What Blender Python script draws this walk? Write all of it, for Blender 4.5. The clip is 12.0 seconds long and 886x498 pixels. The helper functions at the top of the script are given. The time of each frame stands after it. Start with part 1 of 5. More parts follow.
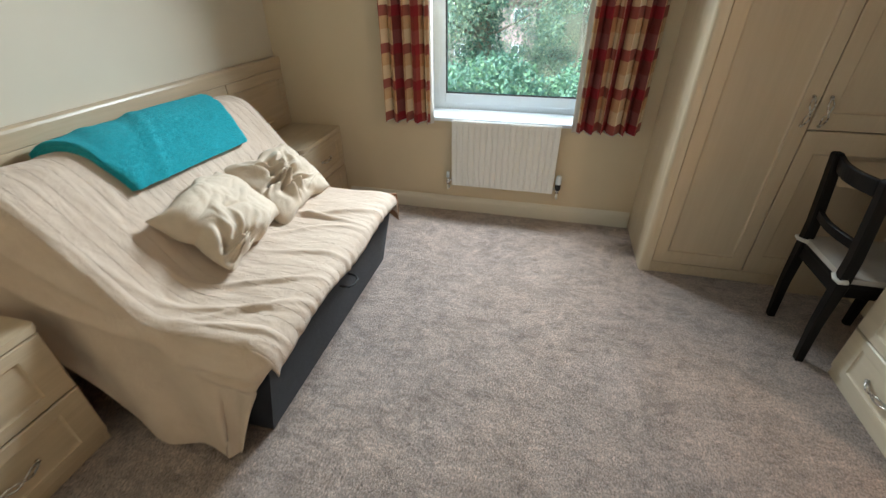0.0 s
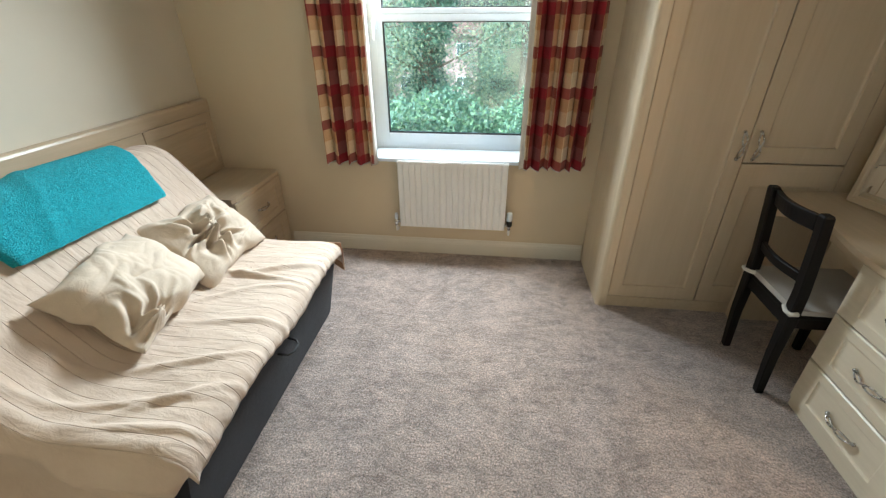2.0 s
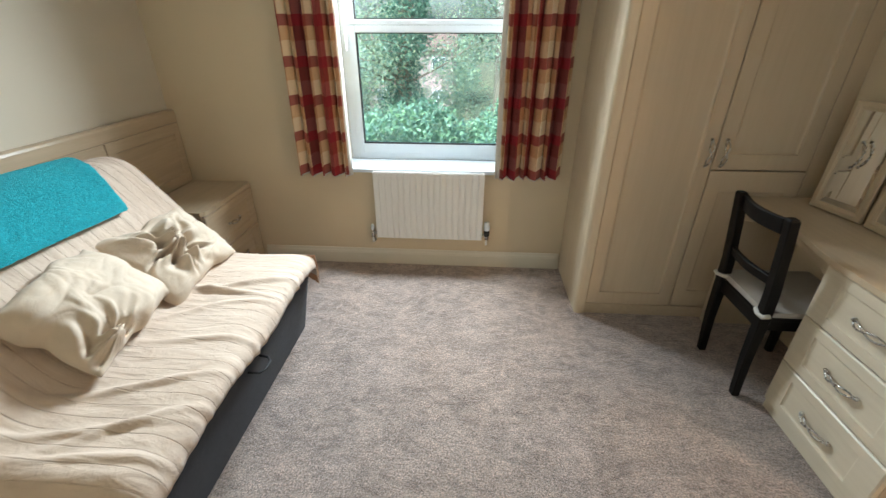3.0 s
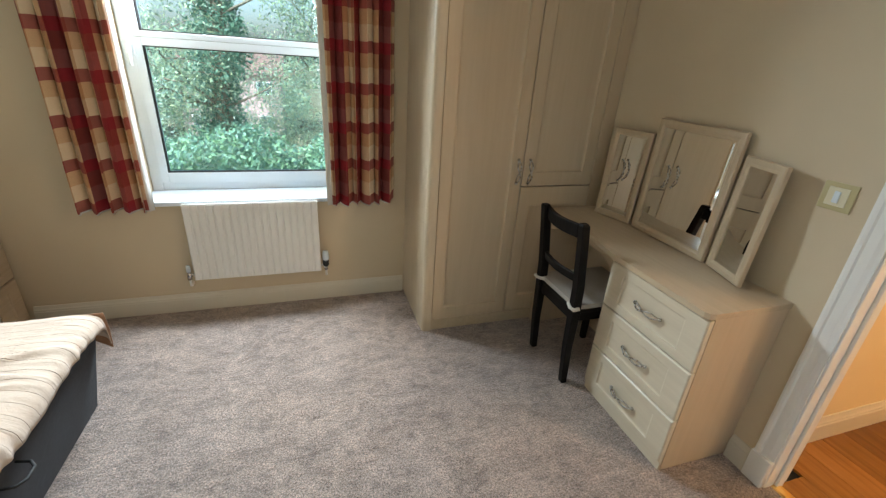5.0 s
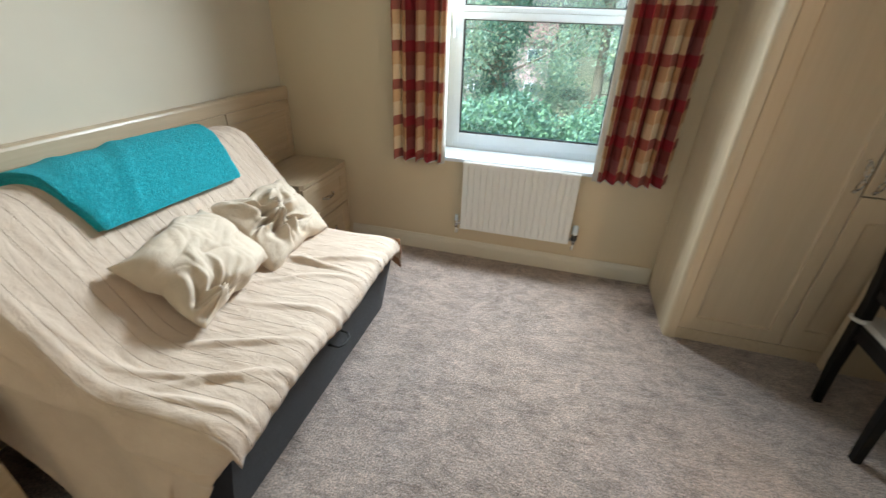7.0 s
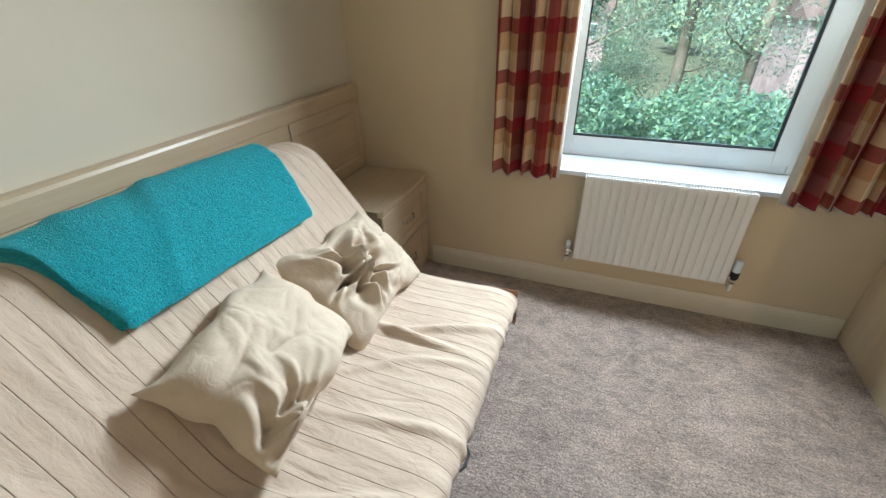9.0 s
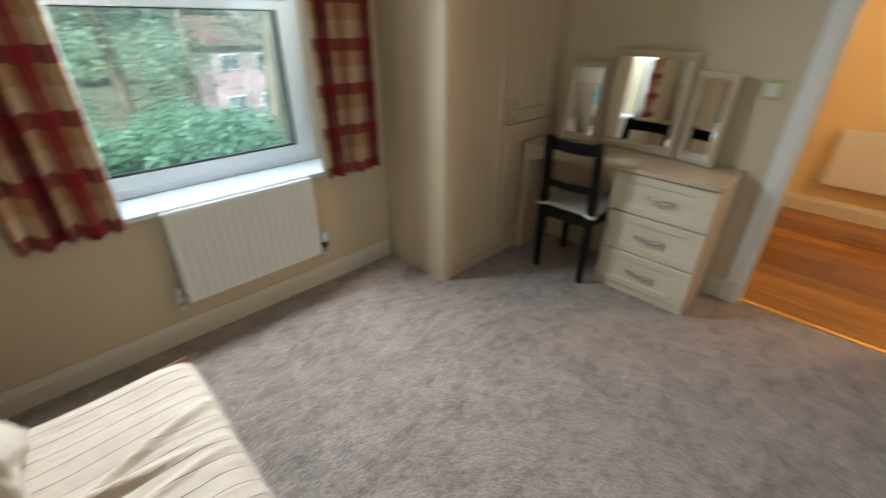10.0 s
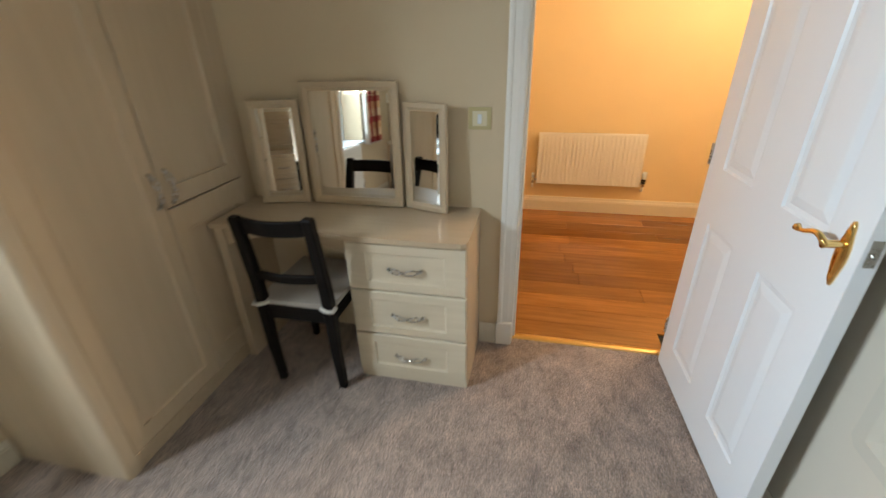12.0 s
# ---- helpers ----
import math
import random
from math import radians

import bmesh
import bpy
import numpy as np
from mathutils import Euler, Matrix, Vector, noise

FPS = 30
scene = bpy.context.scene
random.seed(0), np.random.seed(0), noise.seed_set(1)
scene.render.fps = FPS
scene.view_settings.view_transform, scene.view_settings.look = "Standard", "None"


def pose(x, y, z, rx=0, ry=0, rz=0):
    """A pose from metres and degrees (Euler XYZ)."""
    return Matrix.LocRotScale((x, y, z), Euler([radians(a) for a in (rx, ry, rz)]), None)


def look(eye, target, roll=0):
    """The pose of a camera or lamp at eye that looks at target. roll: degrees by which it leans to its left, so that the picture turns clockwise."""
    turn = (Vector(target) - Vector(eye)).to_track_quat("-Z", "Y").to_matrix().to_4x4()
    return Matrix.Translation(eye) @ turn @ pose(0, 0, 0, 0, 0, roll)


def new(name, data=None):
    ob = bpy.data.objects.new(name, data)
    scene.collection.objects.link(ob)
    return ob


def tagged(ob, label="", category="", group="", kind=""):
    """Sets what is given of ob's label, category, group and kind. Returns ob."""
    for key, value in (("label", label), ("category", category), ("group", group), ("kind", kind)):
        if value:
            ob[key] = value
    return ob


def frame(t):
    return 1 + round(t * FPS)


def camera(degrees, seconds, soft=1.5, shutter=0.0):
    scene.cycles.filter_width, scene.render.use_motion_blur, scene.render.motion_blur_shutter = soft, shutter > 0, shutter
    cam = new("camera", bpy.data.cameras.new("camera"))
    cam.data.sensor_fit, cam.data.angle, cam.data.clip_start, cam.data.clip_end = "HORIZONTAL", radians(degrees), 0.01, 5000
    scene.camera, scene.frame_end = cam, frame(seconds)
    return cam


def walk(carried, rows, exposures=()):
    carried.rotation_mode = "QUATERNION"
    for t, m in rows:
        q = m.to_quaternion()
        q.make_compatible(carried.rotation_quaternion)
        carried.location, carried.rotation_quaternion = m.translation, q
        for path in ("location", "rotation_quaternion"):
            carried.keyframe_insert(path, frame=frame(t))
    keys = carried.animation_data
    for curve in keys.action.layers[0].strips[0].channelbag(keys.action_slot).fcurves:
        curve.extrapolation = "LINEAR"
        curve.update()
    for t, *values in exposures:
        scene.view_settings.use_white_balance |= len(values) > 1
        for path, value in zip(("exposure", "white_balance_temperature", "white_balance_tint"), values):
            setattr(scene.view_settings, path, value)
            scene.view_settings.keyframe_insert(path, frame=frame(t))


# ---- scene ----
cam = camera(93.4, 12.0, soft=1.3, shutter=0.5)
PATH = [
    (0, (1.876, -2.774, 1.464), (1.473, -1.141, 0.381), -0.5),
    (0.5, (1.864, -2.652, 1.479), (1.519, -0.975, 0.445), -0.4),
    (1, (1.865, -2.621, 1.494), (1.585, -0.906, 0.505), -0.3),
    (1.5, (1.854, -2.608, 1.473), (1.626, -0.876, 0.5), -0.3),
    (2, (1.88, -2.599, 1.49), (1.666, -0.867, 0.514), -0.4),
    (2.5, (1.875, -2.591, 1.469), (1.677, -0.847, 0.51), -0.4),
    (4.5, (1.963, -2.534, 1.476), (2.4, -0.762, 0.657), 3.0),
    (5, (1.949, -2.528, 1.45), (2.535, -0.79, 0.651), 3.7),
    (5.5, (1.931, -2.519, 1.455), (2.429, -0.757, 0.65), 3.4),
    (6, (1.87, -2.536, 1.454), (2.126, -0.729, 0.636), 2.9),
    (6.5, (1.866, -2.544, 1.467), (1.782, -0.745, 0.597), 2.6),
    (7, (1.809, -2.54, 1.458), (1.367, -0.846, 0.492), 2.1),
    (9, (1.317, -2.048, 1.422), (0.694, -0.453, 0.387), -1.1),
    (9.5, (1.160, -2.045, 1.435), (1.545, -0.367, 0.425), -0.6),
    (10, (0.989, -2.063, 1.412), (2.228, -0.812, 0.456), 0.4),
    (10.5, (1.074, -2.12, 1.449), (2.631, -1.239, 0.556), -0.4),
    (11, (1.243, -2.088, 1.44), (2.88, -1.354, 0.555), -1.7),
    (11.5, (1.505, -2.044, 1.432), (3.163, -1.383, 0.529), -1.9),
    (12, (1.807, -1.903, 1.434), (3.548, -1.497, 0.538), -1.6),
]
EXPOSURES = [(0.0, 1.17), (1.5, 1.32), (2.5, 1.36), (5.5, 1.27), (7.0, 1.27), (9.0, 1.10), (9.5, 0.96), (10.0, 0.93), (11.0, 1.05), (12.0, 1.28)]
walk(cam, [(t, look(eye, target, roll)) for t, eye, target, roll in PATH], EXPOSURES)

# ---- light ----
world = bpy.data.worlds.new("overcast_sky")
scene.world = world
world.use_nodes = True
wn = world.node_tree
sky = wn.nodes.new("ShaderNodeTexSky")
sky.sky_type, sky.sun_disc = "NISHITA", False
sky.sun_elevation, sky.sun_rotation = radians(43), radians(210)
sky.air_density, sky.dust_density = 1.0, 4.0
bg = wn.nodes["Background"]
wn.links.new(sky.outputs[0], bg.inputs["Color"])
bg.inputs["Strength"].default_value = 0.15

sun = new("sun", bpy.data.lights.new("sun", "SUN"))
sun.data.energy, sun.data.angle, sun.data.color = 5.0, radians(12), (1.0, 0.97, 0.94)
sun.matrix_world = look((2 - 7, -12, 13), (2, 0, 0))

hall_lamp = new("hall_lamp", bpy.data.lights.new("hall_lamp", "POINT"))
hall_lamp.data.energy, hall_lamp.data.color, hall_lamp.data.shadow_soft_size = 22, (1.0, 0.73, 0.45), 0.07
window_light = new("window_light", bpy.data.lights.new("window_light", "AREA"))
window_light.data.shape, window_light.data.size, window_light.data.size_y = "RECTANGLE", 0.70, 0.26
window_light.data.energy, window_light.data.color = 29, (0.765, 0.90, 1.0)
window_light.data.spread = radians(138)
window_light.matrix_world = look((1.66, 0.185, 1.90), (1.34, -1.62, 0.72))
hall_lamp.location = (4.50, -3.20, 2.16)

# ---- sizes of the room ----
EAST, SOUTH, CEIL = 3.58, -2.715, 2.4
WALL = 0.12
WIN_X0, WIN_X1, WIN_Z0, WIN_Z1 = 1.075, 2.185, 0.69, 2.08
DOOR_Y0, DOOR_Y1, DOOR_Z = -2.602, -1.845, 2.04
NOOK_X0, NOOK_X1, NOOK_Y = 1.2, 2.2, -3.75
HALL_X, HALL_Y0, HALL_Y1 = 5.56, -4.1, -1.71


# ---- materials ----
def mat(name, build):
    m = bpy.data.materials.new(name)
    m.use_nodes = True
    nt = m.node_tree
    build(nt, nt.nodes["Principled BSDF"])
    return m


def nd(nt, kind, **vals):
    n = nt.nodes.new("ShaderNode" + kind)
    for k, v in vals.items():
        n.inputs[k.replace("_", " ")].default_value = v
    return n


def coords(nt, scale=(1, 1, 1), rot=(0, 0, 0), out="Object"):
    tc = nt.nodes.new("ShaderNodeTexCoord")
    mp = nt.nodes.new("ShaderNodeMapping")
    mp.inputs["Scale"].default_value = scale
    mp.inputs["Rotation"].default_value = rot
    nt.links.new(tc.outputs[out], mp.inputs["Vector"])
    return mp.outputs[0]


def ramp(nt, fac, stops):
    r = nt.nodes.new("ShaderNodeValToRGB")
    el = r.color_ramp.elements
    while len(el) < len(stops):
        el.new(0.5)
    for e, (p, c) in zip(el, stops):
        e.position, e.color = p, (*c, 1)
    nt.links.new(fac, r.inputs[0])
    return r.outputs[0]


def mix(nt, fac, a, b, blend="MIX"):
    m = nt.nodes.new("ShaderNodeMix")
    m.data_type, m.blend_type = "RGBA", blend
    for sock, v in ((m.inputs[0], fac), (m.inputs[6], a), (m.inputs[7], b)):
        if isinstance(v, (int, float)):
            sock.default_value = v
        elif isinstance(v, tuple):
            sock.default_value = (*v, 1)
        else:
            nt.links.new(v, sock)
    return m.outputs[2]


def bump(nt, bsdf, height, strength, dist, prev=None):
    b = nd(nt, "Bump", Strength=strength, Distance=dist)
    nt.links.new(height, b.inputs["Height"])
    if prev is not None:
        nt.links.new(prev, b.inputs["Normal"])
    nt.links.new(b.outputs[0], bsdf.inputs["Normal"])
    return b.outputs[0]


def noise_tex(nt, vec, scale, detail=4.0, rough=0.5, distortion=0.0):
    n = nd(nt, "TexNoise", Scale=scale, Detail=detail, Roughness=rough, Distortion=distortion)
    nt.links.new(vec, n.inputs["Vector"])
    return n.outputs[0]


def painted(name, col, rough=0.6, fine=250.0, fine_d=0.0006, vary=0.04, fine_s=0.25):
    def build(nt, p):
        v = coords(nt)
        big = noise_tex(nt, v, 1.7, 5)
        lo = tuple(c * (1 - vary) for c in col)
        hi = tuple(min(1, c * (1 + vary)) for c in col)
        nt.links.new(ramp(nt, big, [(0.3, lo), (0.7, hi)]), p.inputs["Base Color"])
        p.inputs["Roughness"].default_value = rough
        n1 = bump(nt, p, noise_tex(nt, v, fine, 3), fine_s, fine_d)
        bump(nt, p, noise_tex(nt, v, 6, 3), 0.15, 0.004, n1)
    return mat(name, build)


def wood(name, dark, light, axis=2, rough=0.42, grain=1.0, coat=0.0, island=False):
    def build(nt, p):
        sc = [26.0, 26.0, 26.0]
        sc[axis] = 1.6
        v = coords(nt, tuple(sc))
        v2 = coords(nt, tuple(3.0 if i != axis else 0.8 for i in range(3)))
        g = noise_tex(nt, v, 1.6 * grain, 6, 0.6, 0.4)
        b = noise_tex(nt, v2, 1.0, 4, 0.6, 0.8)
        col = ramp(nt, g, [(0.3, dark), (0.66, light)])
        mid = tuple((a + c) / 2 for a, c in zip(dark, light))
        col = mix(nt, 0.45, col, ramp(nt, b, [(0.32, mid), (0.62, light)]))
        if island:
            oi = nt.nodes.new("ShaderNodeObjectInfo")
            tone = ramp(nt, oi.outputs["Random"], [(0.0, (0.58, 0.52, 0.47)), (0.5, (0.88, 0.84, 0.8)), (1.0, (1.25, 1.22, 1.15))])
            col = mix(nt, 1.0, col, tone, "MULTIPLY")
        nt.links.new(col, p.inputs["Base Color"])
        p.inputs["Roughness"].default_value = rough
        p.inputs["Coat Weight"].default_value = coat
        bump(nt, p, g, 0.12, 0.0008)
    return mat(name, build)


def metal(name, col, rough=0.25):
    def build(nt, p):
        v = coords(nt)
        p.inputs["Base Color"].default_value = (*col, 1)
        p.inputs["Metallic"].default_value = 1
        r = nd(nt, "MapRange", To_Min=rough * 0.7, To_Max=rough * 1.4)
        nt.links.new(noise_tex(nt, v, 60, 3), r.inputs[0])
        nt.links.new(r.outputs[0], p.inputs["Roughness"])
    return mat(name, build)


def leaf_mat(name, cols, rough=0.45):
    def build(nt, p):
        geo = nt.nodes.new("ShaderNodeNewGeometry")
        k = len(cols) - 1
        c = ramp(nt, geo.outputs["Random Per Island"], [(i / k, c) for i, c in enumerate(cols)])
        nt.links.new(c, p.inputs["Base Color"])
        p.inputs["Roughness"].default_value = rough
        tl = nt.nodes.new("ShaderNodeBsdfTranslucent")
        nt.links.new(c, tl.inputs["Color"])
        ms = nt.nodes.new("ShaderNodeMixShader")
        ms.inputs[0].default_value = 0.32
        nt.links.new(p.outputs[0], ms.inputs[1])
        nt.links.new(tl.outputs[0], ms.inputs[2])
        nt.links.new(ms.outputs[0], nt.nodes["Material Output"].inputs[0])
    return mat(name, build)


WALLS = painted("cream_wall_paint", (0.615, 0.505, 0.35), 0.75)
WHITE_WALL = painted("pale_wall_paint", (0.56, 0.515, 0.435), 0.7)
WEST_WALL = painted("warm_cream_wall_paint", (0.62, 0.555, 0.44), 0.75)
CEILING = painted("white_ceiling_paint", (0.66, 0.65, 0.61), 0.85)
SKIRTING = painted("cream_satin_paint", (0.66, 0.605, 0.50), 0.4, 90, 0.0004, 0.02)
PALE_BRASS = painted("pale_brass", (0.50, 0.43, 0.23), 0.32, 40, 0.0001, 0.02)
GLOSS = painted("white_satin_paint", (0.80, 0.79, 0.75), 0.35, 90, 0.0004, 0.02)
# White door paint with the window's blue daylight mixed into the colour.
DAYLIT_DOOR_PAINT = painted("daylit_white_door_paint", (0.77, 0.80, 0.84), 0.32, 70, 0.0005, 0.02)
UPVC = painted("white_plastic", (0.71, 0.77, 0.82), 0.25, 40, 0.0001, 0.01)
ENAMEL = painted("white_enamel", (0.80, 0.79, 0.76), 0.3, 40, 0.0001, 0.015)
MAPLE = wood("pale_maple_upright", (0.50, 0.388, 0.257), (0.565, 0.445, 0.305), 2, 0.38)
MAPLE_Y = wood("pale_maple_along", (0.43, 0.33, 0.215), (0.55, 0.43, 0.295), 1, 0.36)
# Lighter copy of the upright maple, with the window's light in its colour.
MAPLE_LIT = wood("pale_maple_lit_side", (0.51, 0.41, 0.285), (0.62, 0.51, 0.365), 2, 0.36)
CREAM_WOOD = wood("cream_maple_front", (0.57, 0.485, 0.355), (0.68, 0.595, 0.455), 1, 0.36)
OAK = wood("honey_oak", (0.14, 0.052, 0.011), (0.37, 0.160, 0.038), 1, 0.24, 0.8, 0.25, True)
BLACK_WOOD = wood("black_brown_wood", (0.004, 0.0035, 0.0035), (0.009, 0.007, 0.006), 2, 0.5)
BLACK_WOOD.node_tree.nodes["Principled BSDF"].inputs["Specular IOR Level"].default_value = 0.15
BRASS = metal("polished_brass", (0.83, 0.56, 0.22), 0.16)
STEEL = metal("brushed_steel", (0.50, 0.48, 0.45), 0.26)
# Near-black that paints the shade inside door gaps and plank joints.
GAP_SHADE = painted("gap_shade", (0.02, 0.02, 0.02), 0.9)


def build_carpet(nt, p):
    v = coords(nt)
    fine = noise_tex(nt, v, 130, 4, 0.85)
    mid = noise_tex(nt, v, 36, 5, 0.8)
    swirl = noise_tex(nt, v, 7.5, 6, 0.72, 0.8)
    big = noise_tex(nt, v, 1.3, 3, 0.5, 0.6)
    brushed = noise_tex(nt, coords(nt, (1.0, 2.4, 1.0), (0, 0, 0.9)), 5.5, 5, 0.75, 1.6)
    fleck = noise_tex(nt, v, 19, 4, 0.7, 1.2)
    c = ramp(nt, fine, [(0.38, (0.07, 0.056, 0.046)), (0.62, (0.90, 0.72, 0.62))])
    c = mix(nt, 0.24, c, ramp(nt, mid, [(0.35, (0.25, 0.205, 0.175)), (0.65, (0.58, 0.49, 0.42))]))
    c = mix(nt, 1.0, c, ramp(nt, swirl, [(0.34, (0.76, 0.74, 0.73)), (0.5, (0.95, 0.94, 0.93)), (0.6, (1.1, 1.09, 1.08))]), "MULTIPLY")
    c = mix(nt, 1.0, c, ramp(nt, big, [(0.35, (0.93, 0.93, 0.95)), (0.65, (1.06, 1.03, 1.00))]), "MULTIPLY")
    c = mix(nt, 1.0, c, ramp(nt, brushed, [(0.37, (0.68, 0.65, 0.63)), (0.46, (0.90, 0.89, 0.89)), (0.62, (1.08, 1.07, 1.07))]), "MULTIPLY")
    c = mix(nt, 1.0, c, ramp(nt, fleck, [(0.36, (0.80, 0.78, 0.77)), (0.48, (1.0, 1.0, 1.0)), (0.64, (1.08, 1.07, 1.07))]), "MULTIPLY")
    nt.links.new(c, p.inputs["Base Color"])
    p.inputs["Roughness"].default_value = 0.95
    p.inputs["Sheen Weight"].default_value = 0.35
    n1 = bump(nt, p, fine, 1.0, 0.009)
    n2 = bump(nt, p, mid, 0.8, 0.012, n1)
    n3 = bump(nt, p, swirl, 0.35, 0.02, n2)
    bump(nt, p, brushed, 0.5, 0.03, n3)


CARPET = mat("grey_beige_carpet", build_carpet)


def cloth(name, col, scale=900, wrinkle=0.6, sheen=0.1, vary=0.08):
    def build(nt, p):
        v = coords(nt)
        big = noise_tex(nt, v, 9, 5, 0.6)
        nt.links.new(ramp(nt, big, [(0.3, tuple(c * (1 - vary) for c in col)), (0.7, tuple(c * (1 + vary) for c in col))]), p.inputs["Base Color"])
        p.inputs["Roughness"].default_value = 0.9
        p.inputs["Sheen Weight"].default_value = sheen
        n1 = bump(nt, p, noise_tex(nt, v, scale, 2), 0.3, 0.0008)
        bump(nt, p, noise_tex(nt, v, 22, 4, 0.6, 1.0), wrinkle, 0.006, n1)
    return mat(name, build)


def build_throw(nt, p):
    v = coords(nt)
    big = noise_tex(nt, v, 6, 5, 0.6)
    c = ramp(nt, big, [(0.3, (0.53, 0.410, 0.315)), (0.7, (0.61, 0.485, 0.38))])
    uvn = nt.nodes.new("ShaderNodeUVMap")
    sep = nt.nodes.new("ShaderNodeSeparateXYZ")
    nt.links.new(uvn.outputs[0], sep.inputs[0])
    sc = nt.nodes.new("ShaderNodeMath")
    sc.operation = "PINGPONG"
    sc.inputs[1].default_value = 0.5
    nt.links.new(sep.outputs[0], sc.inputs[0])
    line = ramp(nt, sc.outputs[0], [(0.0, (0.0, 0.0, 0.0)), (0.035, (1.0, 1.0, 1.0))])
    # Stitch lines darkened; the colour also carries the shade along the tucks.
    c = mix(nt, 1.0, c, mix(nt, line, (0.85, 0.80, 0.76), (1.0, 1.0, 1.0)), "MULTIPLY")
    nt.links.new(c, p.inputs["Base Color"])
    p.inputs["Roughness"].default_value = 0.92
    p.inputs["Sheen Weight"].default_value = 0.15
    n1 = bump(nt, p, line, 0.8, 0.004)
    n2 = bump(nt, p, noise_tex(nt, v, 700, 2), 0.3, 0.0008, n1)
    n3 = bump(nt, p, noise_tex(nt, v, 16, 4, 0.6, 1.2), 0.45, 0.008, n2)
    bump(nt, p, noise_tex(nt, coords(nt, (1.0, 3.6, 1.0), (0, 0, 0.25)), 5, 4, 0.5, 1.0), 0.6, 0.014, n3)


THROW = mat("beige_pintuck_cotton", build_throw)
LINEN = cloth("cream_cotton", (0.54, 0.44, 0.335), 800, 0.5)
LINING = cloth("white_lining", (0.60, 0.575, 0.52), 800, 0.2)
NAVY = cloth("dark_slate_fabric", (0.015, 0.017, 0.026), 1200, 0.25, 0.08, 0.2)
# Off-white cloth darkened to hold the shade under the dressing table.
CUSHION = cloth("shaded_off_white_cloth", (0.38, 0.345, 0.30), 700, 0.3)


def build_fleece(nt, p):
    v = coords(nt)
    a = noise_tex(nt, v, 75, 4, 0.7, 2.2)
    b = noise_tex(nt, v, 260, 3, 0.7)
    c = ramp(nt, a, [(0.33, (0.0, 0.28, 0.36)), (0.5, (0.002, 0.46, 0.56)), (0.68, (0.006, 0.60, 0.70))])
    nt.links.new(c, p.inputs["Base Color"])
    p.inputs["Roughness"].default_value = 0.95
    p.inputs["Sheen Weight"].default_value = 0.5
    p.inputs["Sheen Tint"].default_value = (0.2, 0.9, 1.0, 1)
    n1 = bump(nt, p, a, 1.0, 0.018)
    bump(nt, p, b, 0.6, 0.004, n1)


FLEECE = mat("turquoise_fleece", build_fleece)


def build_check(nt, p):
    uvn = nt.nodes.new("ShaderNodeUVMap")
    sep = nt.nodes.new("ShaderNodeSeparateXYZ")
    nt.links.new(uvn.outputs[0], sep.inputs[0])
    red, wine, cream, tan = (0.255, 0.009, 0.016), (0.17, 0.008, 0.018), (0.76, 0.62, 0.43), (0.56, 0.35, 0.205)

    def bands(sock, period, stops):
        m = nt.nodes.new("ShaderNodeMath")
        m.operation = "MODULO"
        m.inputs[1].default_value = period
        nt.links.new(sock, m.inputs[0])
        d = nt.nodes.new("ShaderNodeMath")
        d.operation = "DIVIDE"
        d.inputs[1].default_value = period
        nt.links.new(m.outputs[0], d.inputs[0])
        r = nt.nodes.new("ShaderNodeValToRGB")
        r.color_ramp.interpolation = "CONSTANT"
        el = r.color_ramp.elements
        while len(el) < len(stops):
            el.new(0.5)
        for e, (q, c) in zip(el, stops):
            e.position, e.color = q, (*c, 1)
        nt.links.new(d.outputs[0], r.inputs[0])
        return r.outputs[0]

    warp = bands(sep.outputs[0], 0.62, [(0, wine), (0.26, tan), (0.34, cream), (0.44, tan), (0.50, red), (0.66, tan), (0.74, cream), (0.90, tan)])
    weft = bands(sep.outputs[1], 0.205, [(0, red), (0.27, cream), (0.64, tan)])
    isred = bands(sep.outputs[1], 0.205, [(0, (0.84, 0.84, 0.84)), (0.27, (0.08, 0.08, 0.08))])
    c = mix(nt, isred, warp, weft)
    c = mix(nt, 1.0, c, bands(sep.outputs[1], 0.205, [(0, (1.0, 1.0, 1.0)), (0.66, (0.88, 0.73, 0.60))]), "MULTIPLY")
    v = coords(nt)
    c = mix(nt, 1.0, c, ramp(nt, noise_tex(nt, v, 400, 2), [(0.3, (0.88, 0.88, 0.88)), (0.7, (1.08, 1.08, 1.08))]), "MULTIPLY")
    nt.links.new(c, p.inputs["Base Color"])
    p.inputs["Roughness"].default_value = 0.85
    bump(nt, p, noise_tex(nt, v, 700, 2), 0.3, 0.001)


CHECK = mat("red_and_cream_check", build_check)
BROWN_CHECK = cloth("brown_quilt_backing", (0.30, 0.16, 0.09), 300, 0.6, 0.0, 0.4)


def build_mirror(nt, p):
    p.inputs["Base Color"].default_value = (0.88, 0.90, 0.89, 1)
    p.inputs["Metallic"].default_value = 1
    p.inputs["Roughness"].default_value = 0.015


MIRROR = mat("mirror_glass", build_mirror)


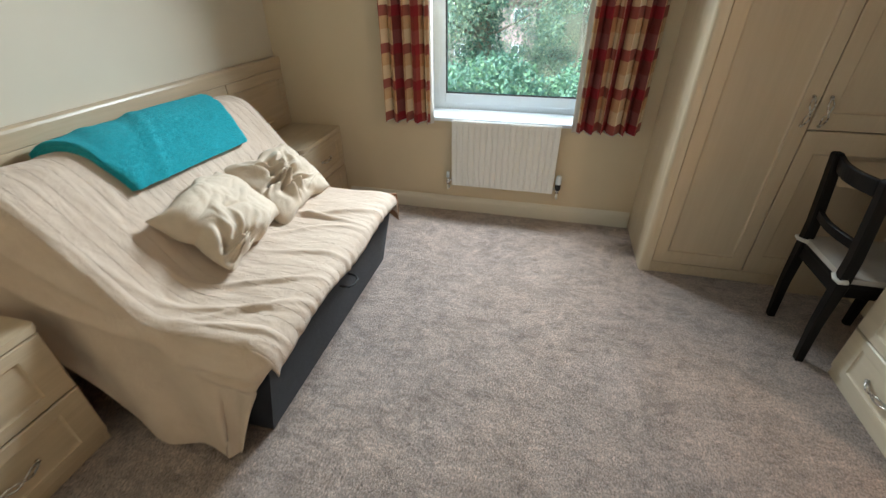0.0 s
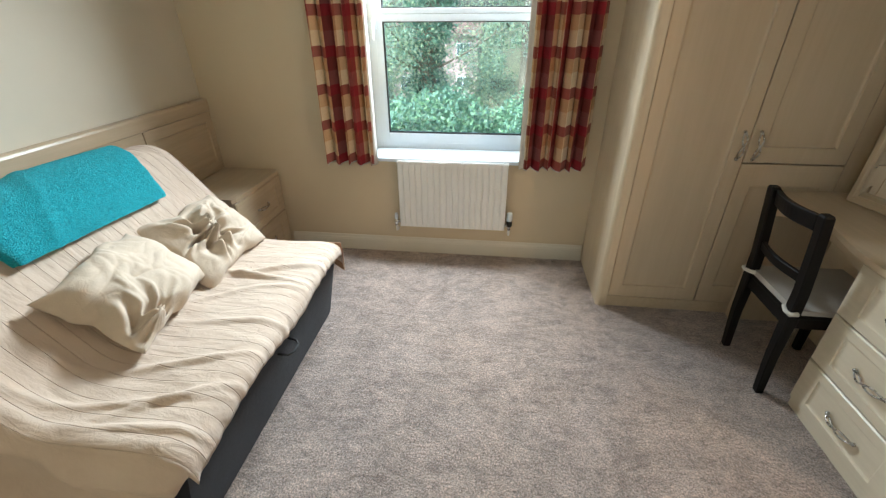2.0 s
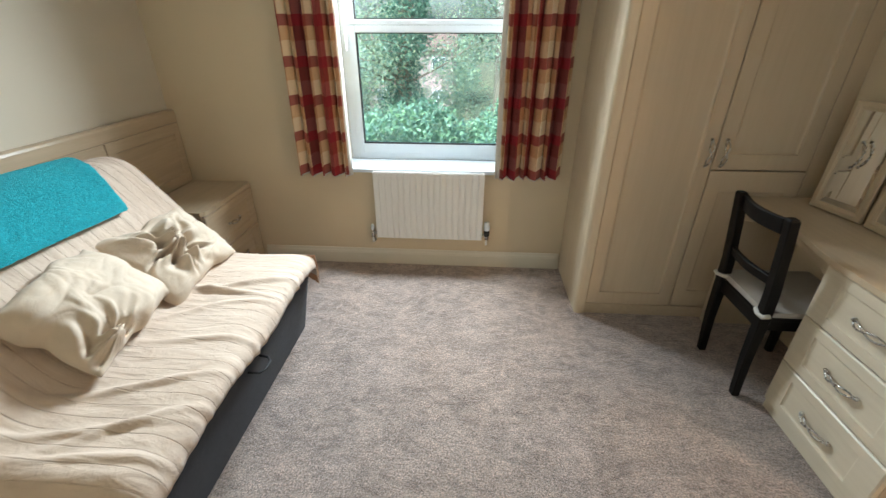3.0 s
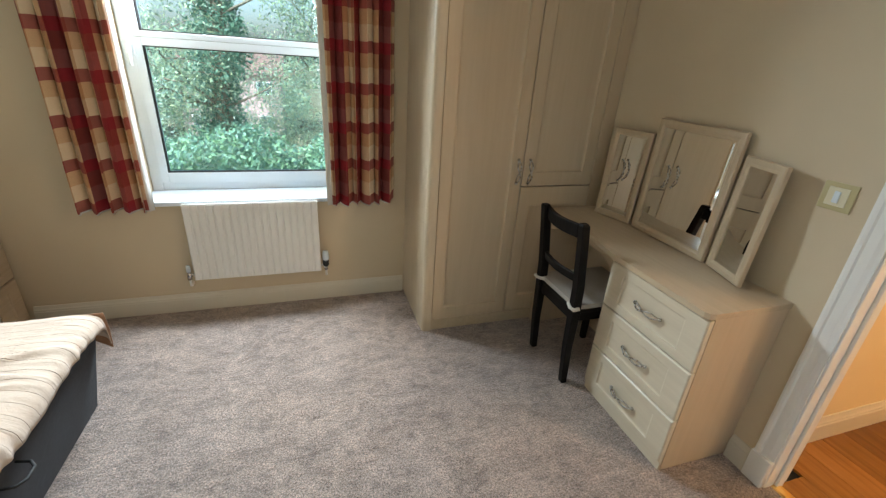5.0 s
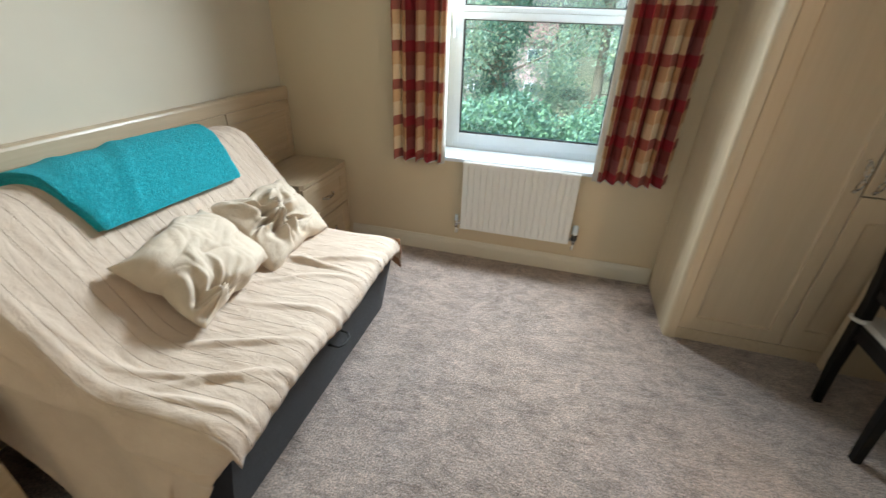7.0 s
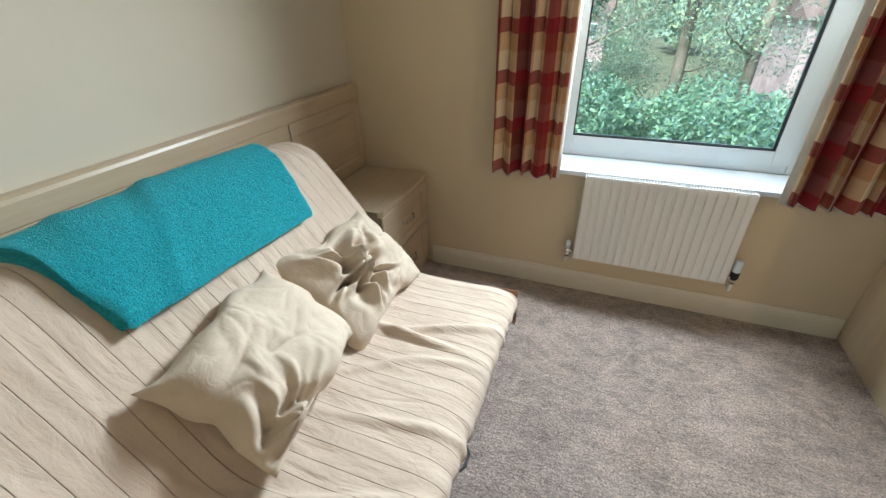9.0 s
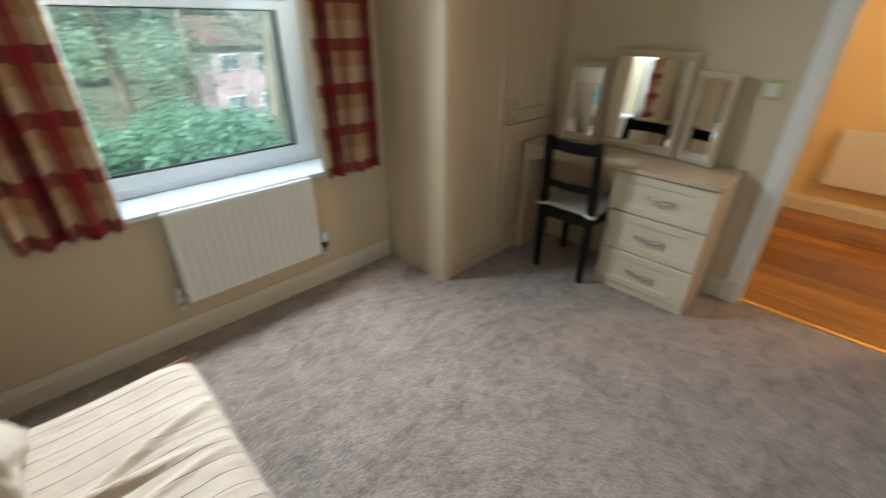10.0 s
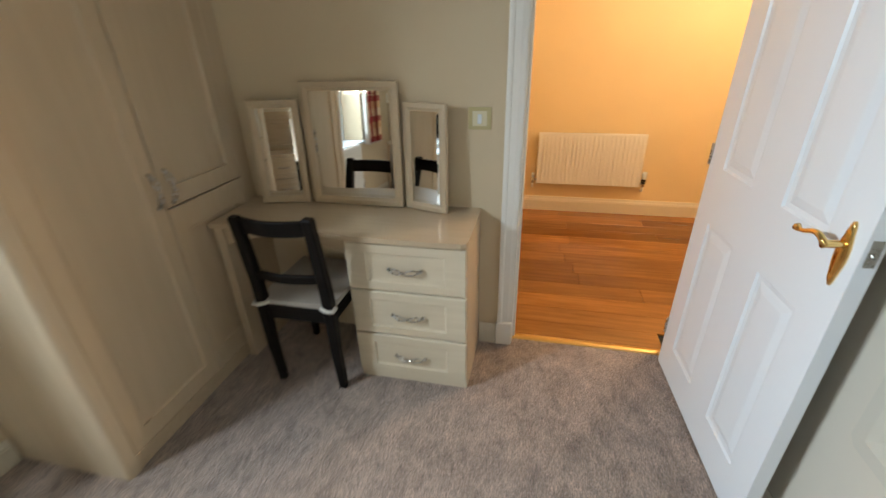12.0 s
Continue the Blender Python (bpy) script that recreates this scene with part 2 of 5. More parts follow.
def build_glass(nt, p):
    nt.nodes.remove(p)
    out = nt.nodes["Material Output"]
    tr = nt.nodes.new("ShaderNodeBsdfTransparent")
    # Bluish tint stands in for the teal haze over the garden view.
    tr.inputs[0].default_value = (0.87, 0.965, 1.0, 1)
    gl = nt.nodes.new("ShaderNodeBsdfGlossy")
    gl.inputs["Roughness"].default_value = 0.02
    fr = nt.nodes.new("ShaderNodeFresnel")
    fr.inputs[0].default_value = 1.5
    ms = nt.nodes.new("ShaderNodeMixShader")
    nt.links.new(fr.outputs[0], ms.inputs[0])
    nt.links.new(tr.outputs[0], ms.inputs[1])
    nt.links.new(gl.outputs[0], ms.inputs[2])
    nt.links.new(ms.outputs[0], out.inputs[0])


GLASS = mat("window_glass_haze_tint", build_glass)
BRICK = painted("pink_red_brick", (0.36, 0.27, 0.27), 0.85, 30, 0.01, 0.25)
TILES = painted("brown_roof_tile", (0.15, 0.10, 0.085), 0.8, 20, 0.02, 0.3)
SOIL = painted("leaf_litter_ground", (0.11, 0.12, 0.07), 0.95, 12, 0.03, 0.5)
BARK = painted("grey_brown_bark", (0.20, 0.18, 0.14), 0.9, 25, 0.02, 0.35, 0.8)
LAUREL = leaf_mat("laurel_leaves", [(0.11, 0.22, 0.18), (0.15, 0.30, 0.21), (0.22, 0.40, 0.22), (0.17, 0.31, 0.28)], 0.6)
IVY = leaf_mat("ivy_leaves", [(0.09, 0.20, 0.16), (0.12, 0.26, 0.19), (0.17, 0.32, 0.22)], 0.65)
LIGHT_LEAF = leaf_mat("small_light_leaves", [(0.19, 0.32, 0.26), (0.25, 0.39, 0.29), (0.37, 0.46, 0.27), (0.25, 0.37, 0.34)], 0.65)
WINDOW_DARK = painted("dark_far_window", (0.06, 0.08, 0.10), 0.15)
RUBBER = painted("black_rubber", (0.02, 0.02, 0.02), 0.7)


# ---- mesh helpers ----
def thing(name, at, label, category, group="", kind=""):
    ob = new(name)
    ob.location = at
    ob.empty_display_size = 0.1
    return tagged(ob, label, category, group, kind)


def finish(name, bm, material, smooth=False):
    me = bpy.data.meshes.new(name)
    bmesh.ops.recalc_face_normals(bm, faces=bm.faces[:])
    bm.to_mesh(me)
    bm.free()
    if smooth:
        me.shade_smooth()
    for m in material if isinstance(material, (list, tuple)) else [material]:
        me.materials.append(m)
    return new(name, me)


def part(name, bm, material, parent, label="", smooth=False):
    ob = finish(name, bm, material, smooth)
    ob.parent = parent
    ob.matrix_parent_inverse = Matrix.Translation(-Vector(parent.location))
    return tagged(ob, label)


def solid(name, bm, material, label="", category="", kind="", group="", smooth=False):
    return tagged(finish(name, bm, material, smooth), label, category, group, kind)


def box(x0, x1, y0, y1, z0, z1, bevel=0.0, bm=None, seg=1):
    bm = bm or bmesh.new()
    r = bmesh.ops.create_cube(bm, size=1)
    m = Matrix.Translation(((x0 + x1) / 2, (y0 + y1) / 2, (z0 + z1) / 2)) @ Matrix.Diagonal((abs(x1 - x0), abs(y1 - y0), abs(z1 - z0), 1))
    bmesh.ops.transform(bm, matrix=m, verts=r["verts"])
    if bevel:
        es = list({e for v in r["verts"] for e in v.link_edges})
        bmesh.ops.bevel(bm, geom=es, offset=bevel, segments=seg, affect="EDGES", profile=0.7)
    return bm


def moved(bm, m):
    bmesh.ops.transform(bm, matrix=m, verts=bm.verts[:])
    return bm


def tube(pts, radii, sides=10, bm=None, caps=True):
    bm = bm or bmesh.new()
    pts = [Vector(p) for p in pts]
    if isinstance(radii, (int, float)):
        radii = [radii] * len(pts)
    rings, up = [], None
    for i, p in enumerate(pts):
        d = (pts[min(i + 1, len(pts) - 1)] - pts[max(i - 1, 0)]).normalized()
        if up is None:
            up = d.orthogonal().normalized()
        up = (up - d * up.dot(d)).normalized()
        side = d.cross(up)
        rings.append([bm.verts.new(p + (up * math.cos(a) + side * math.sin(a)) * radii[i]) for a in [k * math.tau / sides for k in range(sides)]])
    for a, b in zip(rings, rings[1:]):
        for k in range(sides):
            bm.faces.new((a[k], a[(k + 1) % sides], b[(k + 1) % sides], b[k]))
    if caps:
        bm.faces.new(rings[0][::-1])
        bm.faces.new(rings[-1])
    return bm


def prism(outline, lo, hi, axis="x", bevel=0.0):
    """A closed outline, given in the two other axes, pulled from lo to hi along an axis."""
    bm = bmesh.new()

    def v(a, b, h):
        return {"x": (h, a, b), "y": (a, h, b), "z": (a, b, h)}[axis]
    lows = [bm.verts.new(v(a, b, lo)) for a, b in outline]
    highs = [bm.verts.new(v(a, b, hi)) for a, b in outline]
    bm.faces.new(lows[::-1])
    bm.faces.new(highs)
    n = len(outline)
    for i in range(n):
        bm.faces.new((lows[i], lows[(i + 1) % n], highs[(i + 1) % n], highs[i]))
    if bevel:
        bmesh.ops.bevel(bm, geom=[e for e in bm.edges if len(e.link_faces) == 2 and e.calc_face_angle(0) > 0.6], offset=bevel, segments=2, affect="EDGES", profile=0.6)
    return bm


def sheet(func, nu, nv, uv=None):
    """An open surface from func(u, v) over nu by nv steps; uv gives the cloth's own coordinates."""
    bm = bmesh.new()
    layer = bm.loops.layers.uv.new("UVMap")
    g = [[bm.verts.new(func(i / nu, j / nv)) for j in range(nv + 1)] for i in range(nu + 1)]
    for i in range(nu):
        for j in range(nv):
            f = bm.faces.new((g[i][j], g[i + 1][j], g[i + 1][j + 1], g[i][j + 1]))
            if uv:
                for lp, (a, b) in zip(f.loops, ((i, j), (i + 1, j), (i + 1, j + 1), (i, j + 1))):
                    lp[layer].uv = uv(a / nu, b / nv)
    return bm


def thick(ob, t, offset=0.0):
    m = ob.modifiers.new("thickness", "SOLIDIFY")
    m.thickness, m.offset = t, offset
    return ob


def panel_front(o, u, v, w, width, height, t, stile, rail, recess=0.007, slope=0.012, ease=0.003):
    """A framed front with a sunk panel: o is its back lower corner, u and v run along it, w points out."""
    o, u, v, w = Vector(o), Vector(u), Vector(v), Vector(w)
    bm = bmesh.new()

    def ring(a, b, d):
        return [bm.verts.new(o + u * p + v * q + w * d) for p, q in ((a, b), (width - a, b), (width - a, height - b), (a, height - b))]
    rings = [ring(0, 0, 0), ring(0, 0, t - ease), ring(ease, ease, t), ring(stile, rail, t), ring(stile + slope * 0.3, rail + slope * 0.3, t - recess * 0.75), ring(stile + slope, rail + slope, t - recess)]
    bm.faces.new(rings[0][::-1])
    for a, b in zip(rings, rings[1:]):
        for k in range(4):
            bm.faces.new((a[k], a[(k + 1) % 4], b[(k + 1) % 4], b[k]))
    bm.faces.new(rings[-1])
    return bm


def bow_handle(c, along, out, length=0.13):
    """Two thin strands that bow out and cross, with feet."""
    c, along, out = Vector(c), Vector(along), Vector(out)
    side = along.cross(out)
    bm = bmesh.new()
    for s in (1, -1):
        pts = []
        for k in range(15):
            q = k / 14
            pts.append(c + along * (q - 0.5) * length + out * (0.008 + 0.02 * math.sin(math.pi * q)) + side * s * 0.0105 * math.sin(2 * math.pi * q))
        tube(pts, 0.0036, 7, bm)
    for s in (-0.5, 0.5):
        p = c + along * s * length
        tube([p, p + out * 0.007, p + out * 0.011], [0.008, 0.0075, 0.004], 10, bm)
    return bm


# ---- structure ----
def wall_slab(name, x0, x1, y0, y1, z0, z1, m=WALLS, label="cream painted plaster wall"):
    return solid(name, box(x0, x1, y0, y1, z0, z1), m, label, "wall", "structure")


OUT = 0.33
solid("floor", box(-WALL, EAST + 0.07, SOUTH - WALL, 0.0, -0.12, 0.0), CARPET, "grey-beige cut pile carpet with brushed marks", "floor", "structure")
solid("floor", box(NOOK_X0 - WALL, NOOK_X1 + WALL, NOOK_Y - WALL, SOUTH - WALL, -0.12, 0.0), CARPET, "grey-beige cut pile carpet in the recess", "floor", "structure")
wall_slab("wall_west", -WALL, 0, SOUTH - WALL, OUT, 0, CEIL, WEST_WALL, "pale cream painted wall above the headboard")


def wall_with_hole(name, label, along, h0, h1, z0, z1, a0, a1, d0, d1, m=WALLS):
    """A wall with one opening; along is the axis it runs on, a its ends, d its two faces."""
    bm = bmesh.new()

    def bx(p0, p1, q0, q1):
        if p1 - p0 > 1e-4 and q1 - q0 > 1e-4:
            if along == "x":
                box(p0, p1, d0, d1, q0, q1, 0, bm)
            else:
                box(d0, d1, p0, p1, q0, q1, 0, bm)
    bx(a0, h0, 0, CEIL)
    bx(h1, a1, 0, CEIL)
    bx(h0, h1, 0, z0)
    bx(h0, h1, z1, CEIL)
    return solid(name, bm, m, label, "wall", "structure")


wall_with_hole("wall_north", "cream painted wall with the window opening", "x", WIN_X0, WIN_X1, WIN_Z0 - 0.02, WIN_Z1, 0, EAST + WALL, 0, OUT)
wall_with_hole("wall_east", "cream painted wall with the doorway to the hall", "y", DOOR_Y0 - 0.03, DOOR_Y1 + 0.03, 0, DOOR_Z + 0.03, SOUTH - WALL, 0, EAST, EAST + WALL)
wall_slab("wall_south", NOOK_X1, EAST, SOUTH - WALL, SOUTH, 0, CEIL, WHITE_WALL, "pale painted wall behind the open door")
wall_slab("wall_south", 0, NOOK_X0, SOUTH - WALL, SOUTH, 0, CEIL, WALLS, "cream painted wall beside the recess")
wall_slab("wall_recess", NOOK_X1, NOOK_X1 + WALL, NOOK_Y, SOUTH - WALL, 0, CEIL, WALLS, "cream painted side wall of the recess")
wall_slab("wall_recess", NOOK_X0 - WALL, NOOK_X0, NOOK_Y, SOUTH - WALL, 0, CEIL, WALLS, "cream painted side wall of the recess")
wall_slab("wall_recess", NOOK_X0 - WALL, NOOK_X1 + WALL, NOOK_Y - WALL, NOOK_Y, 0, CEIL, WALLS, "cream painted back wall of the recess")
solid("ceiling", box(-WALL, EAST + WALL, SOUTH - WALL, OUT, CEIL, CEIL + 0.12), CEILING, "flat white painted ceiling", "ceiling", "structure")
solid("ceiling", box(NOOK_X0 - WALL, NOOK_X1 + WALL, NOOK_Y - WALL, SOUTH - WALL, CEIL, CEIL + 0.12), CEILING, "flat white painted ceiling of the recess", "ceiling", "structure")

# hall beyond the doorway
hx0 = EAST + WALL
# Cream paint pushed towards orange, some of the lamp's warmth in its colour.
HALL_WALLS = painted("lamplit_hall_paint", (0.78, 0.62, 0.37), 0.7)
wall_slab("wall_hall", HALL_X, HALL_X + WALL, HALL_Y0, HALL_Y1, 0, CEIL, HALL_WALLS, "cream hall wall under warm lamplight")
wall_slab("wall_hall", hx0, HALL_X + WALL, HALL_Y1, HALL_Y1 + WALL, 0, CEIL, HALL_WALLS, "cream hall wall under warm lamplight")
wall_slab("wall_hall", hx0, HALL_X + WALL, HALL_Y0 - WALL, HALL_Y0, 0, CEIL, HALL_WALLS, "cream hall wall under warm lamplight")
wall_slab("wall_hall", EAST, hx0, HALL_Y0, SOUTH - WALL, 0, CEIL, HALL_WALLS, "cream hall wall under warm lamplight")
solid("ceiling", box(hx0, HALL_X + WALL, HALL_Y0 - WALL, HALL_Y1 + WALL, CEIL, CEIL + 0.12), CEILING, "flat white hall ceiling", "ceiling", "structure")


def skirting(name, p0, p1, inward, h=0.112, t=0.018, label="white painted skirting board with a moulded top"):
    """A moulded board from p0 to p1 along a wall, its face turned inward."""
    p0, p1, n = Vector((*p0, 0)), Vector((*p1, 0)), Vector((*inward, 0))
    prof = [(0, 0), (t, 0), (t, h * 0.70), (t * 0.86, h * 0.74), (t * 0.86, h * 0.80), (t * 0.6, h * 0.86), (t * 0.42, h * 0.95), (t * 0.30, h), (0, h)]
    bm = bmesh.new()
    a = [bm.verts.new(p0 + n * d + Vector((0, 0, z))) for d, z in prof]
    b = [bm.verts.new(p1 + n * d + Vector((0, 0, z))) for d, z in prof]
    for i in range(len(prof)):
        j = (i + 1) % len(prof)
        bm.faces.new((a[i], a[j], b[j], b[i]))
    bm.faces.new(a[::-1])
    bm.faces.new(b)
    return solid(name, bm, SKIRTING, label, "skirting board", "structure")


skirting("baseboard", (0.455, 0), (2.515, 0), (0, -1))
skirting("baseboard", (EAST, -1.765), (EAST, -1.675), (-1, 0))
skirting("baseboard", (EAST - 0.0, SOUTH), (NOOK_X1, SOUTH), (0, 1))
skirting("baseboard", (NOOK_X1, SOUTH), (NOOK_X1, NOOK_Y), (-1, 0))
skirting("baseboard", (NOOK_X0, SOUTH), (NOOK_X0, NOOK_Y), (1, 0))
skirting("baseboard", (0.46, SOUTH), (NOOK_X0, SOUTH), (0, 1))
skirting("baseboard", (HALL_X, HALL_Y0), (HALL_X, HALL_Y1), (-1, 0), 0.13)
skirting("baseboard", (hx0, HALL_Y1), (HALL_X, HALL_Y1), (0, -1), 0.13)
skirting("baseboard", (hx0, HALL_Y0), (HALL_X, HALL_Y0), (0, 1), 0.13)

# window
win = thing("window_1", (1.63, 0.26, WIN_Z0), "white plastic casement window with a transom rail, in a deep reveal", "window", kind="structure")
FY0, FY1 = 0.215, 0.285
GX0, GX1, GZ0, GZ1, TZ1 = 1.172, 2.06, 0.797, 1.46, 1.53
bm = bmesh.new()
box(WIN_X0, WIN_X0 + 0.055, FY0, FY1, WIN_Z0, WIN_Z1, 0.004, bm)
box(WIN_X1 - 0.055, WIN_X1, FY0, FY1, WIN_Z0, WIN_Z1, 0.004, bm)
box(WIN_X0 + 0.055, WIN_X1 - 0.055, FY0, FY1, WIN_Z0, WIN_Z0 + 0.045, 0.004, bm)
box(WIN_X0 + 0.055, WIN_X1 - 0.055, FY0, FY1, WIN_Z1 - 0.055, WIN_Z1, 0.004, bm)
part("window_frame", bm, UPVC, win)


def sash(x0, x1, z0, z1, gx0, gx1, gz0, gz1):
    bm = bmesh.new()
    box(x0, gx0, FY0 - 0.015, FY1 - 0.02, z0, z1, 0.005, bm, 2)
    box(gx1, x1, FY0 - 0.015, FY1 - 0.02, z0, z1, 0.005, bm, 2)
    box(gx0, gx1, FY0 - 0.014, FY1 - 0.02, z0, gz0, 0.005, bm, 2)
    box(gx0, gx1, FY0 - 0.014, FY1 - 0.02, gz1, z1, 0.005, bm, 2)
    s = part("sash", bm, UPVC, win)
    bm = bmesh.new()
    e = 0.005
    for a in ((gx0, gx0 + e, gz0, gz1), (gx1 - e, gx1, gz0, gz1), (gx0 + e, gx1 - e, gz0, gz0 + e), (gx0 + e, gx1 - e, gz1 - e, gz1)):
        box(a[0], a[1], FY0 - 0.008, FY0 + 0.02, a[2], a[3], 0, bm)
    g = finish("gasket", bm, RUBBER)
    g.parent = s
    pane = finish("pane", box(gx0, gx1, 0.235, 0.239, gz0, gz1), GLASS)
    pane.parent = s
    tagged(pane, "clear double glazed pane")
    pane.visible_shadow = False
    return s


sash(WIN_X0 + 0.055, WIN_X1 - 0.055, WIN_Z0 + 0.045, 1.4995, GX0, GX1, GZ0, GZ1)
sash(WIN_X0 + 0.055, WIN_X1 - 0.055, 1.5005, WIN_Z1 - 0.055, GX0, GX1, TZ1, WIN_Z1 - 0.11)
bm = box(1.114, 1.138, 0.186, 0.2, 1.41, 1.485, 0.004, None, 2)
tube([(1.126, 0.188, 1.465), (1.126, 0.168, 1.465), (1.125, 0.160, 1.455), (1.123, 0.158, 1.42), (1.121, 0.160, 1.362)], [0.010, 0.010, 0.011, 0.010, 0.008], 10, bm)
part("window_handle", bm, UPVC, win, "white plastic lever handle")
bm = box(WIN_X0 - 0.03, WIN_X1 + 0.03, -0.032, 0.0, 0.668, 0.692, 0.006, None, 3)
box(WIN_X0 + 0.001, WIN_X1 - 0.001, -0.004, FY0, 0.668, 0.692, 0.001, bm)
part("window_sill", bm, UPVC, win, "white window board with a rounded nose")
bm = box(WIN_X0, WIN_X1, FY1, 0.40, WIN_Z0 - 0.03, WIN_Z0 + 0.0, 0.003)
part("outer_sill", bm, UPVC, win)

# doorway to the hall
frame_t = thing("door_frame", (EAST, -2.22, 0), "white painted door lining with moulded architrave", "door frame", kind="structure")
bm = bmesh.new()
box(EAST - 0.002, hx0 + 0.002, DOOR_Y1, DOOR_Y1 + 0.028, 0, DOOR_Z, 0.002, bm)
box(EAST - 0.002, hx0 + 0.002, DOOR_Y0 - 0.028, DOOR_Y0, 0, DOOR_Z, 0.002, bm)
box(EAST - 0.002, hx0 + 0.002, DOOR_Y0, DOOR_Y1, DOOR_Z, DOOR_Z + 0.028, 0.002, bm)
part("lining", bm, GLOSS, frame_t)
bm = bmesh.new()
box(EAST + 0.05, EAST + 0.085, DOOR_Y1 - 0.012, DOOR_Y1, 0, DOOR_Z, 0.002, bm)
box(EAST + 0.05, EAST + 0.085, DOOR_Y0, DOOR_Y0 + 0.012, 0, DOOR_Z, 0.002, bm)
box(EAST + 0.05, EAST + 0.085, DOOR_Y0 + 0.012, DOOR_Y1 - 0.012, DOOR_Z - 0.012, DOOR_Z, 0.002, bm)
part("door_stop", bm, GLOSS, frame_t)


def architrave(y0, y1, z0, z1, face, out):
    """A moulded strip: thick outer edge, stepped towards the opening."""
    prof = [(0.0, 0.0), (0.0, 0.018), (0.12, 0.020), (0.26, 0.019), (0.34, 0.014), (0.7, 0.012), (0.85, 0.009), (1.0, 0.007), (1.0, 0.0)]
    bm = bmesh.new()
    a, b = [], []
    for s, d in prof:
        y = y0 + (y1 - y0) * s
        a.append(bm.verts.new((face + out * d, y, z0)))
        b.append(bm.verts.new((face + out * d, y, z1)))
    for i in range(len(prof)):
        j = (i + 1) % len(prof)
        bm.faces.new((a[i], a[j], b[j], b[i]))
    bm.faces.new(a[::-1])
    bm.faces.new(b)
    return bm


for face, out in ((EAST, -1), (hx0, 1)):
    part("architrave", architrave(DOOR_Y1 + 0.078, DOOR_Y1 + 0.008, 0, DOOR_Z + 0.08, face, out), GLOSS, frame_t)
    part("architrave", architrave(DOOR_Y0 - 0.078, DOOR_Y0 - 0.008, 0, DOOR_Z + 0.08, face, out), GLOSS, frame_t)
    part("architrave", box(face + (0 if out > 0 else -0.016), face + (0.016 if out > 0 else 0), DOOR_Y0 - 0.008, DOOR_Y1 + 0.008, DOOR_Z + 0.008, DOOR_Z + 0.078, 0.004), GLOSS, frame_t)
part("plinth_block", box(EAST - 0.026, EAST, DOOR_Y1 + 0.004, DOOR_Y1 + 0.084, 0, 0.135, 0.004), GLOSS, frame_t)
bm = prism([(EAST + 0.035, 0.0005), (EAST + 0.043, 0.006), (EAST + 0.06, 0.009), (EAST + 0.077, 0.006), (EAST + 0.085, 0.0005)], DOOR_Y0, DOOR_Y1, "y")
solid("threshold_strip", bm, BRASS, "polished brass threshold strip between carpet and wood", "threshold strip", "structure")

# door leaf, open against the south wall
HINGE = Vector((EAST - 0.006, -2.556, 0))
DW, DT, DH = 0.800, 0.040, 2.02
dd = (Vector((2.796, -2.600, 0)) - HINGE).normalized()
dn = Vector((-dd.y, dd.x, 0))
if dn.y < 0:
    dn = -dn
door = thing("door_1", HINGE, "white painted four-panel door, standing open", "door", kind="structure")
bm = bmesh.new()
us = [0.0, 0.112, 0.328, 0.487, 0.690, DW]
vs = [0.008, 0.165, 0.78, 0.99, 1.90, DH]


def dpt(u, v, d):
    return HINGE + dd * u + dn * d + Vector((0, 0, v))


for side in (0, 1):
    base = 0.0 if side == 0 else -DT
    sg = 1 if side == 0 else -1
    for i in range(5):
        for j in range(5):
            u0, u1, v0, v1 = us[i], us[i + 1], vs[j], vs[j + 1]
            if i in (1, 3) and j in (1, 3):
                levels = [(0, 0), (0.006, -0.006), (0.02, -0.0075), (0.045, -0.002), (0.05, -0.0015)]
                prev = None
                for ins, dep in levels:
                    ring = [bm.verts.new(dpt(a, b, base + sg * dep)) for a, b in ((u0 + ins, v0 + ins), (u1 - ins, v0 + ins), (u1 - ins, v1 - ins), (u0 + ins, v1 - ins))]
                    if prev:
                        for k in range(4):
                            bm.faces.new((prev[k], prev[(k + 1) % 4], ring[(k + 1) % 4], ring[k]))
                    prev = ring
                bm.faces.new(prev)
            else:
                bm.faces.new([bm.verts.new(dpt(a, b, base)) for a, b in ((u0, v0), (u1, v0), (u1, v1), (u0, v1))])
for (u0, v0), (u1, v1) in (((0, vs[0]), (DW, vs[0])), ((DW, vs[0]), (DW, DH)), ((DW, DH), (0, DH)), ((0, DH), (0, vs[0]))):
    bm.faces.new([bm.verts.new(dpt(*q)) for q in ((u0, v0, 0), (u1, v1, 0), (u1, v1, -DT), (u0, v0, -DT))])
bmesh.ops.remove_doubles(bm, verts=bm.verts[:], dist=0.0004)
leaf = part("door_leaf", bm, DAYLIT_DOOR_PAINT, door)


